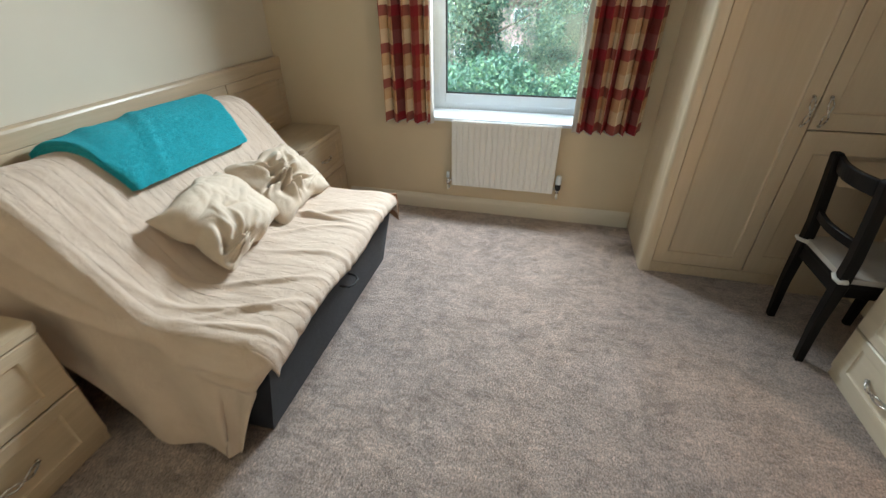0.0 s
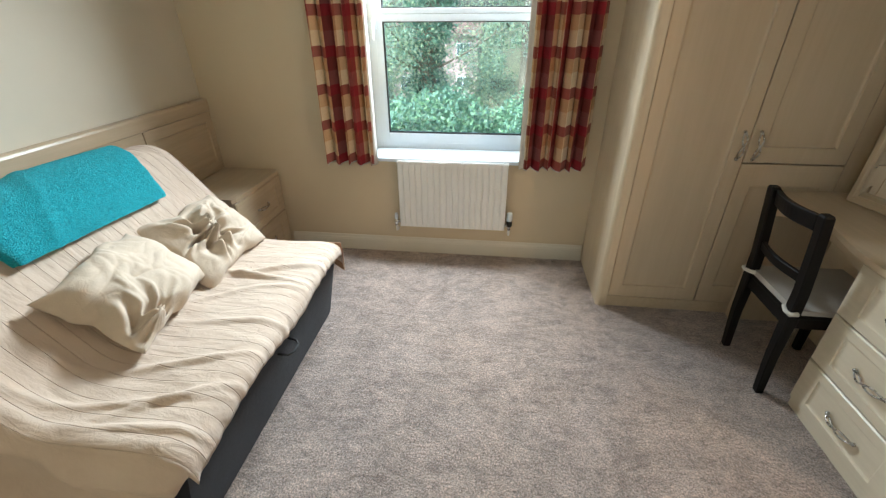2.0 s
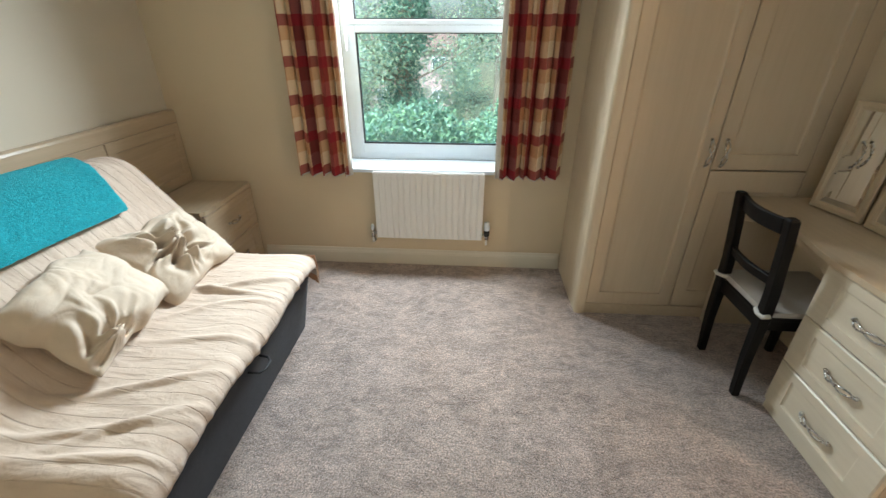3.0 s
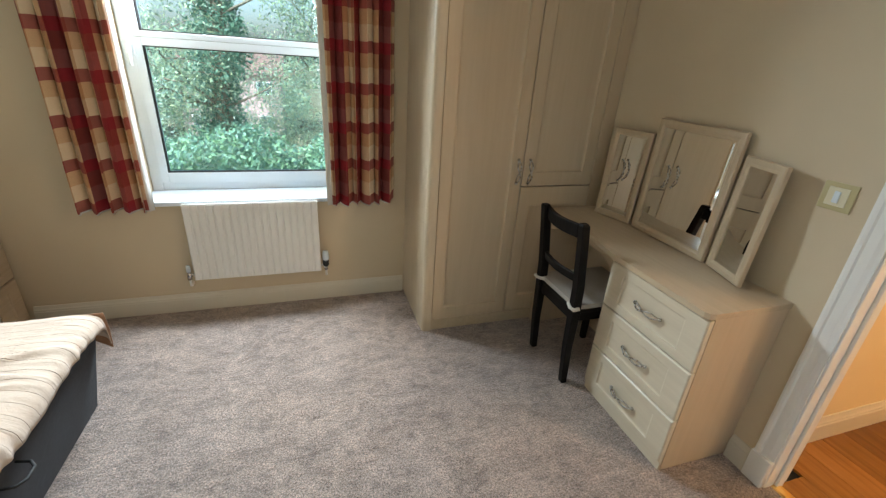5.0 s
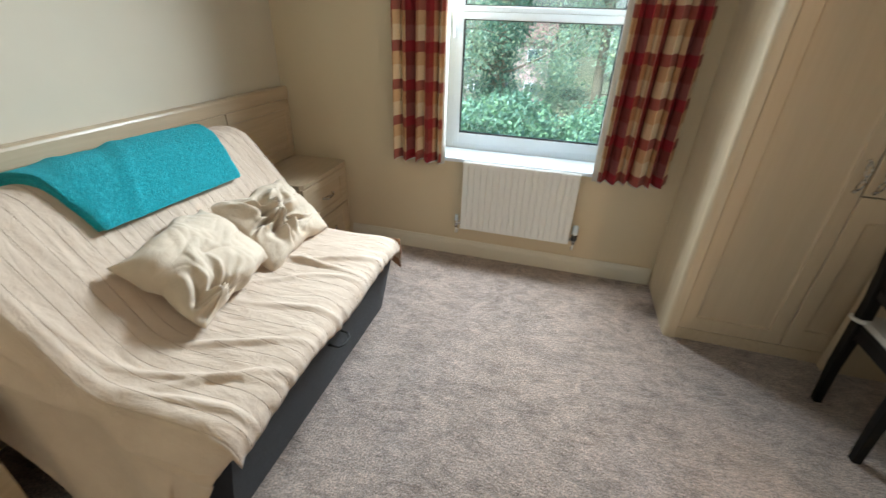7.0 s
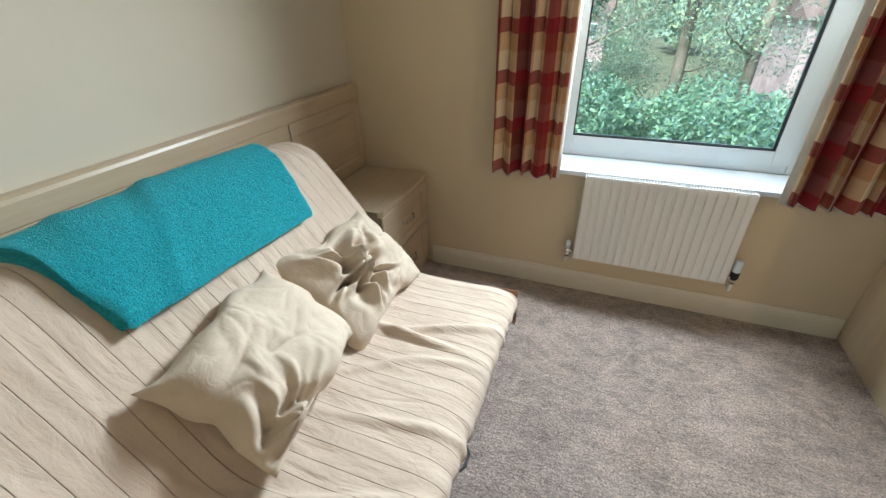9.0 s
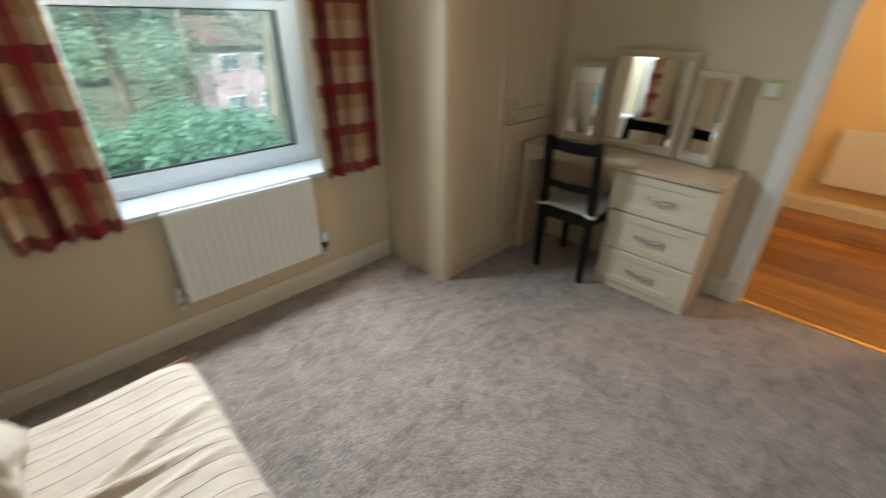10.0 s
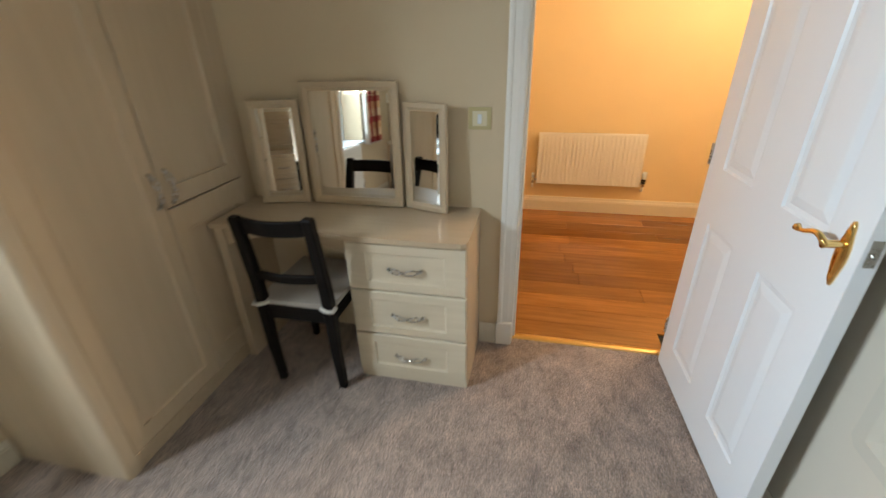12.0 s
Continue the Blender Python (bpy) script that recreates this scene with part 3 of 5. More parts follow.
def lever(side):
    sg, base = (1, 0.0) if side == 0 else (-1, -DT)
    hu = DW - 0.048
    bm = bmesh.new()
    outline = []
    for k in range(24):
        a = k / 24 * math.tau
        outline.append((0.0175 * math.cos(a) * (1 + 0.12 * math.cos(4 * a)), 0.078 * math.sin(a) * (1 + 0.05 * abs(math.cos(2 * a)))))
    prev = None
    for scale, d in ((1, 0), (1, 0.004), (0.86, 0.0075), (0.72, 0.006), (0.6, 0.008)):
        ring = [bm.verts.new(dpt(hu + a * scale, 0.975 + b * scale, base + sg * d)) for a, b in outline]
        if prev:
            for k in range(24):
                bm.faces.new((prev[k], prev[(k + 1) % 24], ring[(k + 1) % 24], ring[k]))
        prev = ring
    bm.faces.new(prev)
    plate = part("door_handle", bm, BRASS, door, "polished brass lever on a long backplate", True)
    c = dpt(hu, 1.0, base)
    bm = tube([c, c + dn * sg * 0.02, c + dn * sg * 0.045, c + dn * sg * 0.05], [0.011, 0.009, 0.010, 0.011], 12)
    pts, rad = [], []
    for k in range(13):
        q = k / 12
        pts.append(c + dn * sg * 0.045 - dd * q * 0.105 + Vector((0, 0, 0.010 * math.sin(q * 5.2) + 0.006 * q)))
        rad.append(0.0085 - 0.004 * q + (0.006 * max(0, q - 0.85) / 0.15))
    tube(pts, rad, 10, bm)
    lv = finish("lever", bm, BRASS, True)
    lv.parent = plate
    tagged(lv, "curled polished brass lever")


lever(0)
lever(1)
c = dpt(DW + 0.0005, 1.0, -DT / 2)
bm = bmesh.new()
for hw, hh, d in ((0.011, 0.032, 0.0015),):
    vsx = [bm.verts.new(c + dn * a + Vector((0, 0, b)) + dd * e) for e in (0, d) for a, b in ((-hw, -hh), (hw, -hh), (hw, hh), (-hw, hh))]
    for q in ((0, 1, 2, 3), (4, 5, 6, 7), (0, 1, 5, 4), (1, 2, 6, 5), (2, 3, 7, 6), (3, 0, 4, 7)):
        bm.faces.new([vsx[i] for i in q])
tube([c + Vector((0, 0, -0.004)), c + dd * 0.011 + Vector((0, 0, -0.004))], [0.006, 0.004], 8, bm)
part("latch", bm, STEEL, door, "steel latch plate in the door edge")
for hz in (0.22, 1.02, 1.80):
    c = dpt(0.0, hz, 0.004)
    part("hinge", tube([c - Vector((0, 0, 0.04)), c + Vector((0, 0, 0.04))], 0.006, 8), STEEL, door, "steel butt hinge")
bm = tube([(2.93, SOUTH + 0.018, 0.065), (2.93, SOUTH + 0.05, 0.065), (2.93, SOUTH + 0.062, 0.065)], [0.008, 0.008, 0.011], 10)
solid("door_stop", bm, UPVC, "small white skirting-mounted door stop", "door stop", smooth=True)

# ---- fitted furniture ----
W0, WY = 2.523, -0.526
ward = thing("fitted_wardrobe", (2.523, 0, 0), "tall pale maple fitted wardrobe with framed doors, closed", "wardrobe")
outl = [(W0, -0.002), (W0, WY + 0.022)]
for k in range(1, 7):
    a = k / 6 * math.pi / 2
    outl.append((W0 + 0.022 * (1 - math.cos(a)), WY + 0.022 * (1 - math.sin(a)) + 0.0))
outl += [(W0 + 0.055, WY), (W0 + 0.055, WY + 0.022), (W0 + 0.022, WY + 0.05), (W0 + 0.022, -0.002)]
part("side_panel", prism(outl, 0, CEIL - 0.002, "z"), MAPLE_LIT, ward, "pale maple side with a rounded front post")
part("plinth", box(W0 + 0.055, EAST - 0.002, WY + 0.005, WY + 0.025, 0, 0.07, 0.002), MAPLE_Y, ward)
# Filling behind the doors is coloured as the shade in their gaps.
part("carcass", box(W0 + 0.056, EAST - 0.002, WY + 0.03, -0.002, 0.07, CEIL - 0.002), GAP_SHADE, ward)
part("filler", box(3.50, EAST - 0.002, WY + 0.004, WY + 0.028, 0.072, CEIL - 0.002, 0.002), MAPLE, ward)
XV, ZV, YN = (1, 0, 0), (0, 0, 1), (0, -1, 0)
FR = WY + 0.024
d1 = part("door", panel_front((W0 + 0.058, FR, 0.073), XV, ZV, YN, 3.049 - W0 - 0.058, CEIL - 0.08, 0.021, 0.066, 0.075, 0.011, 0.012), MAPLE, ward)
d2 = part("door", panel_front((3.0535, FR, 0.874), XV, ZV, YN, 0.4435, CEIL - 0.881, 0.021, 0.066, 0.075, 0.011, 0.012), MAPLE, ward)
d3 = part("door", panel_front((3.0535, FR, 0.073), XV, ZV, YN, 0.4435, 0.795, 0.021, 0.066, 0.105, 0.011, 0.012), MAPLE, ward)
for dr, hx in ((d1, 3.018), (d2, 3.088)):
    h = finish("handle", bow_handle((hx, FR - 0.021, 0.955), ZV, YN, 0.128), STEEL, True)
    h.parent = dr
    tagged(h, "brushed steel bow handle")

# drawer unit and dressing table
DX, DY0, DY1, TOP = 3.205, -1.67, -1.16, 0.746
unit = thing("drawer_unit", (3.4, -1.41, 0), "pale maple three-drawer unit with cream fronts under the dressing table", "drawer unit")
bm = box(DX + 0.022, EAST - 0.002, DY0, DY0 + 0.018, 0, TOP - 0.023, 0.001)
box(DX + 0.022, EAST - 0.002, DY1 - 0.018, DY1, 0, TOP - 0.023, 0.001, bm)
box(EAST - 0.02, EAST - 0.002, DY0 + 0.018, DY1 - 0.018, 0, TOP - 0.023, 0, bm)
part("body", bm, MAPLE, unit, "pale maple carcass")
part("plinth", box(DX + 0.012, DX + 0.03, DY0 + 0.003, DY1 - 0.003, 0, 0.045, 0.001), CREAM_WOOD, unit)
XN, YP = (-1, 0, 0), (0, 1, 0)
for z0, z1 in ((0.048, 0.262), (0.268, 0.490), (0.496, 0.715)):
    dr = part("drawer", panel_front((DX + 0.021, DY0 + 0.002, z0), YP, ZV, XN, DY1 - DY0 - 0.004, z1 - z0, 0.022, 0.085, 0.042, 0.008, 0.01, 0.005), CREAM_WOOD, unit)
    h = finish("handle", bow_handle((DX - 0.001, (DY0 + DY1) / 2, (z0 + z1) / 2), YP, XN, 0.135), STEEL, True)
    h.parent = dr
    tagged(h, "brushed steel bow handle")

desk = thing("dressing_table", (3.4, -0.85, 0), "pale maple fitted dressing table with an arched kneehole", "dressing table")
front = []
for k in range(21):
    q = k / 20
    y = DY1 + 0.002 + (WY - 0.004 - DY1 - 0.002) * q
    front.append((DX - 0.012 + 0.045 * math.sin(math.pi * min(1, q * 1.0)) ** 1.5 + 0.02 * q, y))
outl = [(EAST - 0.002, DY0 - 0.004), (DX + 0.012, DY0 - 0.004), (DX - 0.008, DY0 + 0.003), (DX - 0.016, DY0 + 0.02)] + [(DX - 0.016, DY1 - 0.02)] + front + [(EAST - 0.002, WY - 0.004)]
part("top", prism(outl, TOP - 0.022, TOP, "z", 0.003), MAPLE_Y, desk)
part("end_panel", box(DX + 0.03, EAST - 0.002, WY - 0.045, WY - 0.004, 0, TOP - 0.022, 0.002), MAPLE, desk)
arch = [(DY1 + 0.001, TOP - 0.0225)]
arch += [(DY1 + 0.001, TOP - 0.115)]
for k in range(17):
    q = k / 16
    y = DY1 + 0.02 + (WY - 0.05 - DY1 - 0.02) * q
    arch.append((y, TOP - 0.115 + 0.055 * math.sin(math.pi * q) ** 0.8))
arch += [(WY - 0.046, TOP - 0.115), (WY - 0.046, TOP - 0.0225)]
part("apron", prism(arch, DX + 0.05, DX + 0.068, "x"), MAPLE_Y, desk)
part("back_panel", box(EAST - 0.02, EAST - 0.004, DY1 + 0.001, WY - 0.046, 0.10, TOP - 0.023), WALLS, desk)


# triple dressing mirror
tri = thing("dressing_mirror", (3.55, -1.1, TOP), "three-part pale maple framed dressing mirror leaning on the wall", "mirror")


def mirror_wing(p0, p1, z1, lean, fw, outer=0.0):
    """A framed glass between two foot points; lean tips its top towards the wall."""
    p0, p1 = Vector((*p0, TOP + 0.0015)), Vector((*p1, TOP + 0.0015))
    u = (p1 - p0)
    w = u.length
    u.normalize()
    v = Vector((lean, 0, 1)).normalized()
    n = u.cross(v)
    if n.x > 0:
        n = -n
    h = z1 - TOP
    bm = bmesh.new()

    def ring(i, d):
        return [bm.verts.new(p0 + u * a + v * b + n * d) for a, b in ((i, i), (w - i, i), (w - i, h - i), (i, h - i))]
    rs = [ring(0, 0), ring(0, 0.015), ring(0.004, 0.019), ring(fw * 0.6, 0.019), ring(fw * 0.75, 0.016), ring(fw, 0.014), ring(fw, 0.006)]
    bm.faces.new(rs[0])
    for a, b in zip(rs, rs[1:]):
        for k in range(4):
            bm.faces.new((a[k], a[(k + 1) % 4], b[(k + 1) % 4], b[k]))
    bm.faces.new(rs[-1])
    fr = part("mirror_frame", bm, MAPLE, tri)
    bm = bmesh.new()
    b0 = [bm.verts.new(p0 + u * a + v * b + n * 0.0095) for a, b in ((fw + 0.0005, fw + 0.0005), (w - fw - 0.0005, fw + 0.0005), (w - fw - 0.0005, h - fw - 0.0005), (fw + 0.0005, h - fw - 0.0005))]
    ins = 0.014
    b1 = [bm.verts.new(p0 + u * a + v * b + n * 0.0105) for a, b in ((fw + ins, fw + ins), (w - fw - ins, fw + ins), (w - fw - ins, h - fw - ins), (fw + ins, h - fw - ins))]
    for k in range(4):
        bm.faces.new((b0[k], b0[(k + 1) % 4], b1[(k + 1) % 4], b1[k]))
    bm.faces.new(b1)
    g = finish("mirror_glass", bm, MIRROR)
    g.parent = fr
    tagged(g, "bevelled mirror glass")


mirror_wing((3.549, -0.872), (3.542, -1.322), 1.288, 0.04, 0.038)
mirror_wing((3.498, -0.624), (3.548, -0.850), 1.214, 0.05, 0.034)
mirror_wing((3.548, -1.340), (3.486, -1.540), 1.206, 0.06, 0.034)

# light switch
sw = thing("light_switch", (EAST, -1.662, 1.14), "square brass light switch with a cream rocker", "light switch")
bm = box(EAST - 0.006, EAST, -1.710, -1.614, 1.095, 1.185, 0.003, None, 2)
part("plate", bm, PALE_BRASS, sw)
part("surround", box(EAST - 0.0085, EAST - 0.006, -1.692, -1.632, 1.11, 1.17, 0.001), painted("cream_plastic", (0.70, 0.64, 0.46), 0.3), sw)
part("rocker", box(EAST - 0.013, EAST - 0.0085, -1.671, -1.653, 1.12, 1.158, 0.002), UPVC, sw)

# chair
chair = thing("dining_chair", (3.28, -0.95, 0), "black-brown wooden chair tucked at the maple dressing table", "chair")


def post(pts, w, d, name, parent):
    """A squared post through points, w along y and d along x."""
    bm = bmesh.new()
    rings = []
    for (x, y, z), k in pts:
        rings.append([bm.verts.new((x + 0.02 + a * d * k / 2, y + b * w * k / 2, z)) for a, b in ((-1, -0.8), (-0.8, -1), (0.8, -1), (1, -0.8), (1, 0.8), (0.8, 1), (-0.8, 1), (-1, 0.8))])
    for a, b in zip(rings, rings[1:]):
        for k in range(8):
            bm.faces.new((a[k], a[(k + 1) % 8], b[(k + 1) % 8], b[k]))
    bm.faces.new(rings[0][::-1])
    bm.faces.new(rings[-1])
    return part(name, bm, BLACK_WOOD, parent)


CY0, CY1 = -1.115, -0.805
for y, s, tx, ty in ((CY0, -1, 0.020, 0.004), (CY1, 1, 0.0, -0.020)):
    post([((3.105, y + 0.012 * 1 - 0.0 * s, 0), 0.8), ((3.085, y + 0.006, 0.22), 0.95), ((3.078, y, 0.42), 1.1), ((3.068 + tx * 0.3, y + ty * 0.3, 0.55), 1.05), ((3.037 + tx * 0.8, y + ty * 0.8, 0.75), 1.0), ((3.019 + tx, y + ty, 0.862), 0.95), ((3.018 + tx, y + ty, 0.870), 0.75)], 0.042, 0.040, "leg", chair)
    post([((3.445, y + 0.02 * s, 0), 0.75), ((3.44, y + 0.02 * s, 0.42), 1.1)], 0.04, 0.04, "leg", chair)


def rail(z0, z1, x, bow, y0, y1, t=0.018, arch=0.0):
    bm = bmesh.new()
    rings = []
    for k in range(13):
        q = k / 12
        y = y0 + (y1 - y0) * q
        xx = x - bow * math.sin(math.pi * q)
        zz = arch * math.sin(math.pi * q)
        tilt = 0.16 * (z1 - z0)
        rings.append([bm.verts.new(p) for p in ((xx - t / 2 + tilt, y, z0), (xx + t / 2 + tilt, y, z0), (xx + t / 2, y, z1 + zz), (xx - t / 2, y, z1 + zz))])
    for a, b in zip(rings, rings[1:]):
        for k in range(4):
            bm.faces.new((a[k], a[(k + 1) % 4], b[(k + 1) % 4], b[k]))
    bm.faces.new(rings[0])
    bm.faces.new(rings[-1])
    bmesh.ops.recalc_face_normals(bm, faces=bm.faces[:])
    bmesh.ops.bevel(bm, geom=[e for e in bm.edges if e.calc_face_angle(0) > 0.9], offset=0.003, segments=1, affect="EDGES")
    return bm


part("top_rail", rail(0.798, 0.862, 3.049, 0.025, CY0 + 0.022, CY1 - 0.038, 0.022), BLACK_WOOD, chair)
part("lower_rail", rail(0.578, 0.620, 3.080, 0.02, CY0 + 0.020, CY1 - 0.026, 0.020), BLACK_WOOD, chair)
bm = box(3.12, 3.44, CY0 - 0.008, CY0 + 0.014, 0.375, 0.43, 0.002)
box(3.12, 3.44, CY1 - 0.014, CY1 + 0.008, 0.375, 0.43, 0.002, bm)
box(3.092, 3.11, CY0 + 0.02, CY1 - 0.02, 0.375, 0.43, 0.002, bm)
box(3.45, 3.468, CY0 + 0.003, CY1 - 0.003, 0.375, 0.43, 0.002, bm)
part("seat_rail", bm, BLACK_WOOD, chair)
part("seat", box(3.088, 3.485, CY0 - 0.022, CY1 + 0.022, 0.43, 0.447, 0.005, None, 2), BLACK_WOOD, chair)
bm = prism([(3.485, CY0 - 0.02), (3.485, CY1 + 0.02), (3.12, CY1 + 0.018), (3.092, CY1 - 0.02), (3.092, CY0 + 0.02), (3.12, CY0 - 0.018)], 0.448, 0.472, "z")
bmesh.ops.subdivide_edges(bm, edges=bm.edges[:], cuts=5, use_grid_fill=True)
for v in bm.verts:
    if v.co.z > 0.46:
        v.co.z += 0.004 * noise.noise(v.co * 14)
    else:
        v.co += Vector((0.003, 0.003, 0)) * noise.noise(v.co * 20)
cush = solid("seat_cushion", bm, CUSHION, "thin off-white seat pad with ties on the black chair", "cushion", smooth=False)
for y in (CY0, CY1):
    s = 1 if y == CY0 else -1
    bm = tube([(3.105, y + s * 0.030, 0.458), (3.075, y + s * 0.024, 0.462), (3.066, y - s * 0.002, 0.458), (3.072, y - s * 0.026, 0.455), (3.10, y - s * 0.026, 0.458)], [0.011, 0.009, 0.008, 0.009, 0.010], 8)
    t = finish("tie", bm, LINING, True)
    t.parent = cush
    tagged(t, "white cotton tie")

# radiators
def radiator(name, w, h, at, label, turn=0.0, flutes=17):
    """A panel radiator w long, standing off a wall behind it, the face towards -y before the turn."""
    r = thing(name, at, label, "radiator")
    m = Matrix.Translation(at) @ Matrix.Rotation(turn, 4, "Z")
    bm = bmesh.new()
    step = (w - 0.04) / flutes
    prof = [(-w / 2, -0.03), (-w / 2, -0.046), (-w / 2 + 0.006, -0.051), (-w / 2 + 0.02, -0.051)]
    for i in range(flutes):
        x = -w / 2 + 0.02 + i * step
        prof += [(x + step * 0.30, -0.051), (x + step * 0.40, -0.0425), (x + step * 0.60, -0.0425), (x + step * 0.70, -0.051)]
    prof += [(w / 2 - 0.006, -0.051), (w / 2, -0.046), (w / 2, -0.03)]
    lo = [bm.verts.new((x, y, 0.0)) for x, y in prof]
    edge_lo = [bm.verts.new((x, min(y, -0.03), 0.022)) for x, y in prof]
    edge_hi = [bm.verts.new((x, min(y, -0.03), h - 0.022)) for x, y in prof]
    hi = [bm.verts.new((x, y, h)) for x, y in prof]
    for v in lo + hi:
        if v.co.y < -0.042:
            v.co.y = -0.048
    for a, b in ((lo, edge_lo), (edge_lo, edge_hi), (edge_hi, hi)):
        for i in range(len(prof) - 1):
            bm.faces.new((a[i], a[i + 1], b[i + 1], b[i]))
    bm.faces.new((lo[0], lo[-1], hi[-1], hi[0]))
    bm.faces.new(lo)
    bm.faces.new(hi[::-1])
    part("panel", moved(bm, m), ENAMEL, r)
    bm = bmesh.new()
    n = int(w / 0.0125)
    for i in range(n):
        x = -w / 2 + 0.012 + i * (w - 0.024) / (n - 1)
        box(x - 0.0018, x + 0.0018, -0.042, -0.008, h - 0.002, h + 0.006, 0, bm)
    box(-w / 2 + 0.004, w / 2 - 0.004, -0.046, -0.041, h - 0.004, h + 0.007, 0.001, bm)
    box(-w / 2 + 0.004, w / 2 - 0.004, -0.009, -0.004, h - 0.004, h + 0.007, 0.001, bm)
    part("grille", moved(bm, m), ENAMEL, r)
    for s in (-1, 1):
        e0, e1 = sorted((s * w / 2, s * (w / 2 - 0.003)))
        part("side_cover", moved(box(e0, e1, -0.046, -0.004, 0.01, h + 0.004, 0.001), m), ENAMEL, r)
        e0, e1 = sorted((s * (w / 2 - 0.1), s * (w / 2 - 0.13)))
        part("bracket", moved(box(e0, e1, -0.03, 0.020, 0.05, h - 0.05), m), ENAMEL, r)
    for s in (-1, 1):
        x = s * (w / 2 + 0.03)
        bm = tube([(x - s * 0.035, -0.03, 0.03), (x, -0.03, 0.03)], [0.009, 0.009], 10)
        tube([(x, -0.03, 0.0), (x, -0.03, 0.02), (x, -0.03, 0.05)], [0.012, 0.013, 0.010], 12, bm)
        v = part("valve", moved(bm, m), metal("chrome_valve", (0.7, 0.7, 0.7), 0.18), r, "chrome radiator valve", True)
        bm = tube([(x, 0.021, -0.045), (x, -0.015, -0.045), (x, -0.026, -0.04), (x, -0.03, -0.028), (x, -0.03, 0.0)], 0.0075, 10)
        part("pipe", moved(bm, m), ENAMEL, r, "", True)
        if s == 1:
            bm = tube([(x, -0.03, 0.022), (x, -0.03, 0.030), (x, -0.03, 0.060), (x, -0.03, 0.065)], [0.012, 0.018, 0.019, 0.014], 14)
            hd = part("valve_collar", moved(bm, m), RUBBER, r, "black collar", True)
            bm = tube([(x, -0.03, 0.066), (x, -0.03, 0.075), (x, -0.03, 0.115), (x, -0.03, 0.125), (x, -0.03, 0.128)], [0.017, 0.020, 0.019, 0.016, 0.010], 16)
            part("valve_head", moved(bm, m), UPVC, r, "white thermostatic head", True)
        else:
            bm = tube([(x, -0.03, 0.05), (x, -0.03, 0.085), (x, -0.03, 0.09)], [0.012, 0.011, 0.007], 12)
            part("valve_cap", moved(bm, m), UPVC, r, "white lockshield cap", True)
    return r


radiator("radiator", 0.705, 0.45, (1.628, -0.022, 0.229), "white enamelled fluted panel radiator under the window")
radiator("radiator", 0.86, 0.43, (HALL_X - 0.022, -2.34, 0.27), "white panel radiator on the warm hall wall", -math.pi / 2, 24)


# curtains
def curtain(x0, x1, folds, phase, label, outer):
    n, cloth_w = folds * 16, (x1 - x0) * 2.6
    z1, z0 = 2.20, 0.672
    c = thing("curtain", ((x0 + x1) / 2, -0.085, z0), label, "curtain", "curtains at the window")

    def pos(u, v, off=0.0, extra=0.0):
        q = u * folds * math.tau + phase
        amp = 0.036 * (0.6 + 0.4 * (1 - v))
        x = x0 + (x1 - x0) * u + 0.010 * math.sin(q * 0.5 + 1.3) * (1 - v)
        y = -0.085 + amp * (math.sin(q) + 0.22 * math.sin(q * 1.62 + 1)) + 0.010 * math.sin(q * 0.37 + 2 + v) * (1 - v)
        x += 0.09 * (x1 - x0) / folds * math.sin(q * 2)
        back = max(0.0, 1 - abs(u - outer) / 0.10)
        y += (-0.012 - y) * back ** 1.5
        front = max(0.0, 1 - abs(u - (1 - outer)) / 0.07)
        y += (-0.118 - y) * front ** 0.8
        z = z0 - extra + (z1 - z0 + extra) * v + 0.006 * math.sin(q + 1) * (1 - v)
        return (x, y + off, z)
    bm = sheet(lambda u, v: pos(u, v), n, 36, lambda u, v: (u * cloth_w + (0.308 if outer == 0 else 0.512), v * (z1 - z0)))
    thick(part("drop", bm, CHECK, c, "", True), 0.0015)
    bm = sheet(lambda u, v: pos((0.10 + u * 0.95) if outer == 0 else (-0.05 + u * 0.95), v * 0.98, 0.010, 0.010), n, 12)
    thick(part("lining", bm, LINING, c, "white cotton lining", True), 0.001)
    part("heading_tape", box(x0, x1, -0.075, -0.055, z1 - 0.03, z1 + 0.005, 0.003), LINING, c)
    return c


curtain(0.795, 1.148, 5, 0.4, "red and cream checked curtain with white lining above the nightstand", 0)
curtain(2.055, 2.43, 6, 1.1, "red and cream checked curtain with white lining beside the wardrobe", 1)
rail_ob = thing("curtain_rail", (1.6, -0.06, 2.22), "white curtain rail above the window", "curtain rail")
part("track", box(0.70, 2.50, -0.105, -0.06, 2.207, 2.235, 0.005), UPVC, rail_ob)
for bx_ in (0.9, 1.63, 2.35):
    part("bracket", box(bx_ - 0.012, bx_ + 0.012, -0.06, 0.0, 2.205, 2.24, 0.003), UPVC, rail_ob)

# wall mirror behind the door
wm = thing("wall_mirror", (2.485, SOUTH, 0.54), "tall wall mirror in a grey-cream painted frame with clipped corners", "mirror")
MX0, MX1, MZ0, MZ1, MF = 2.272, 2.70, 0.54, 1.86, 0.075


def frame_ring(i, d, cut):
    a, b, c_, e = MX0 + i, MX1 - i, MZ0 + i, MZ1 - i
    y = SOUTH + d
    return [(a + cut, y, c_), (b - cut, y, c_), (b, y, c_ + cut), (b, y, e - cut), (b - cut, y, e), (a + cut, y, e), (a, y, e - cut), (a, y, c_ + cut)]


bm = bmesh.new()
rs = []
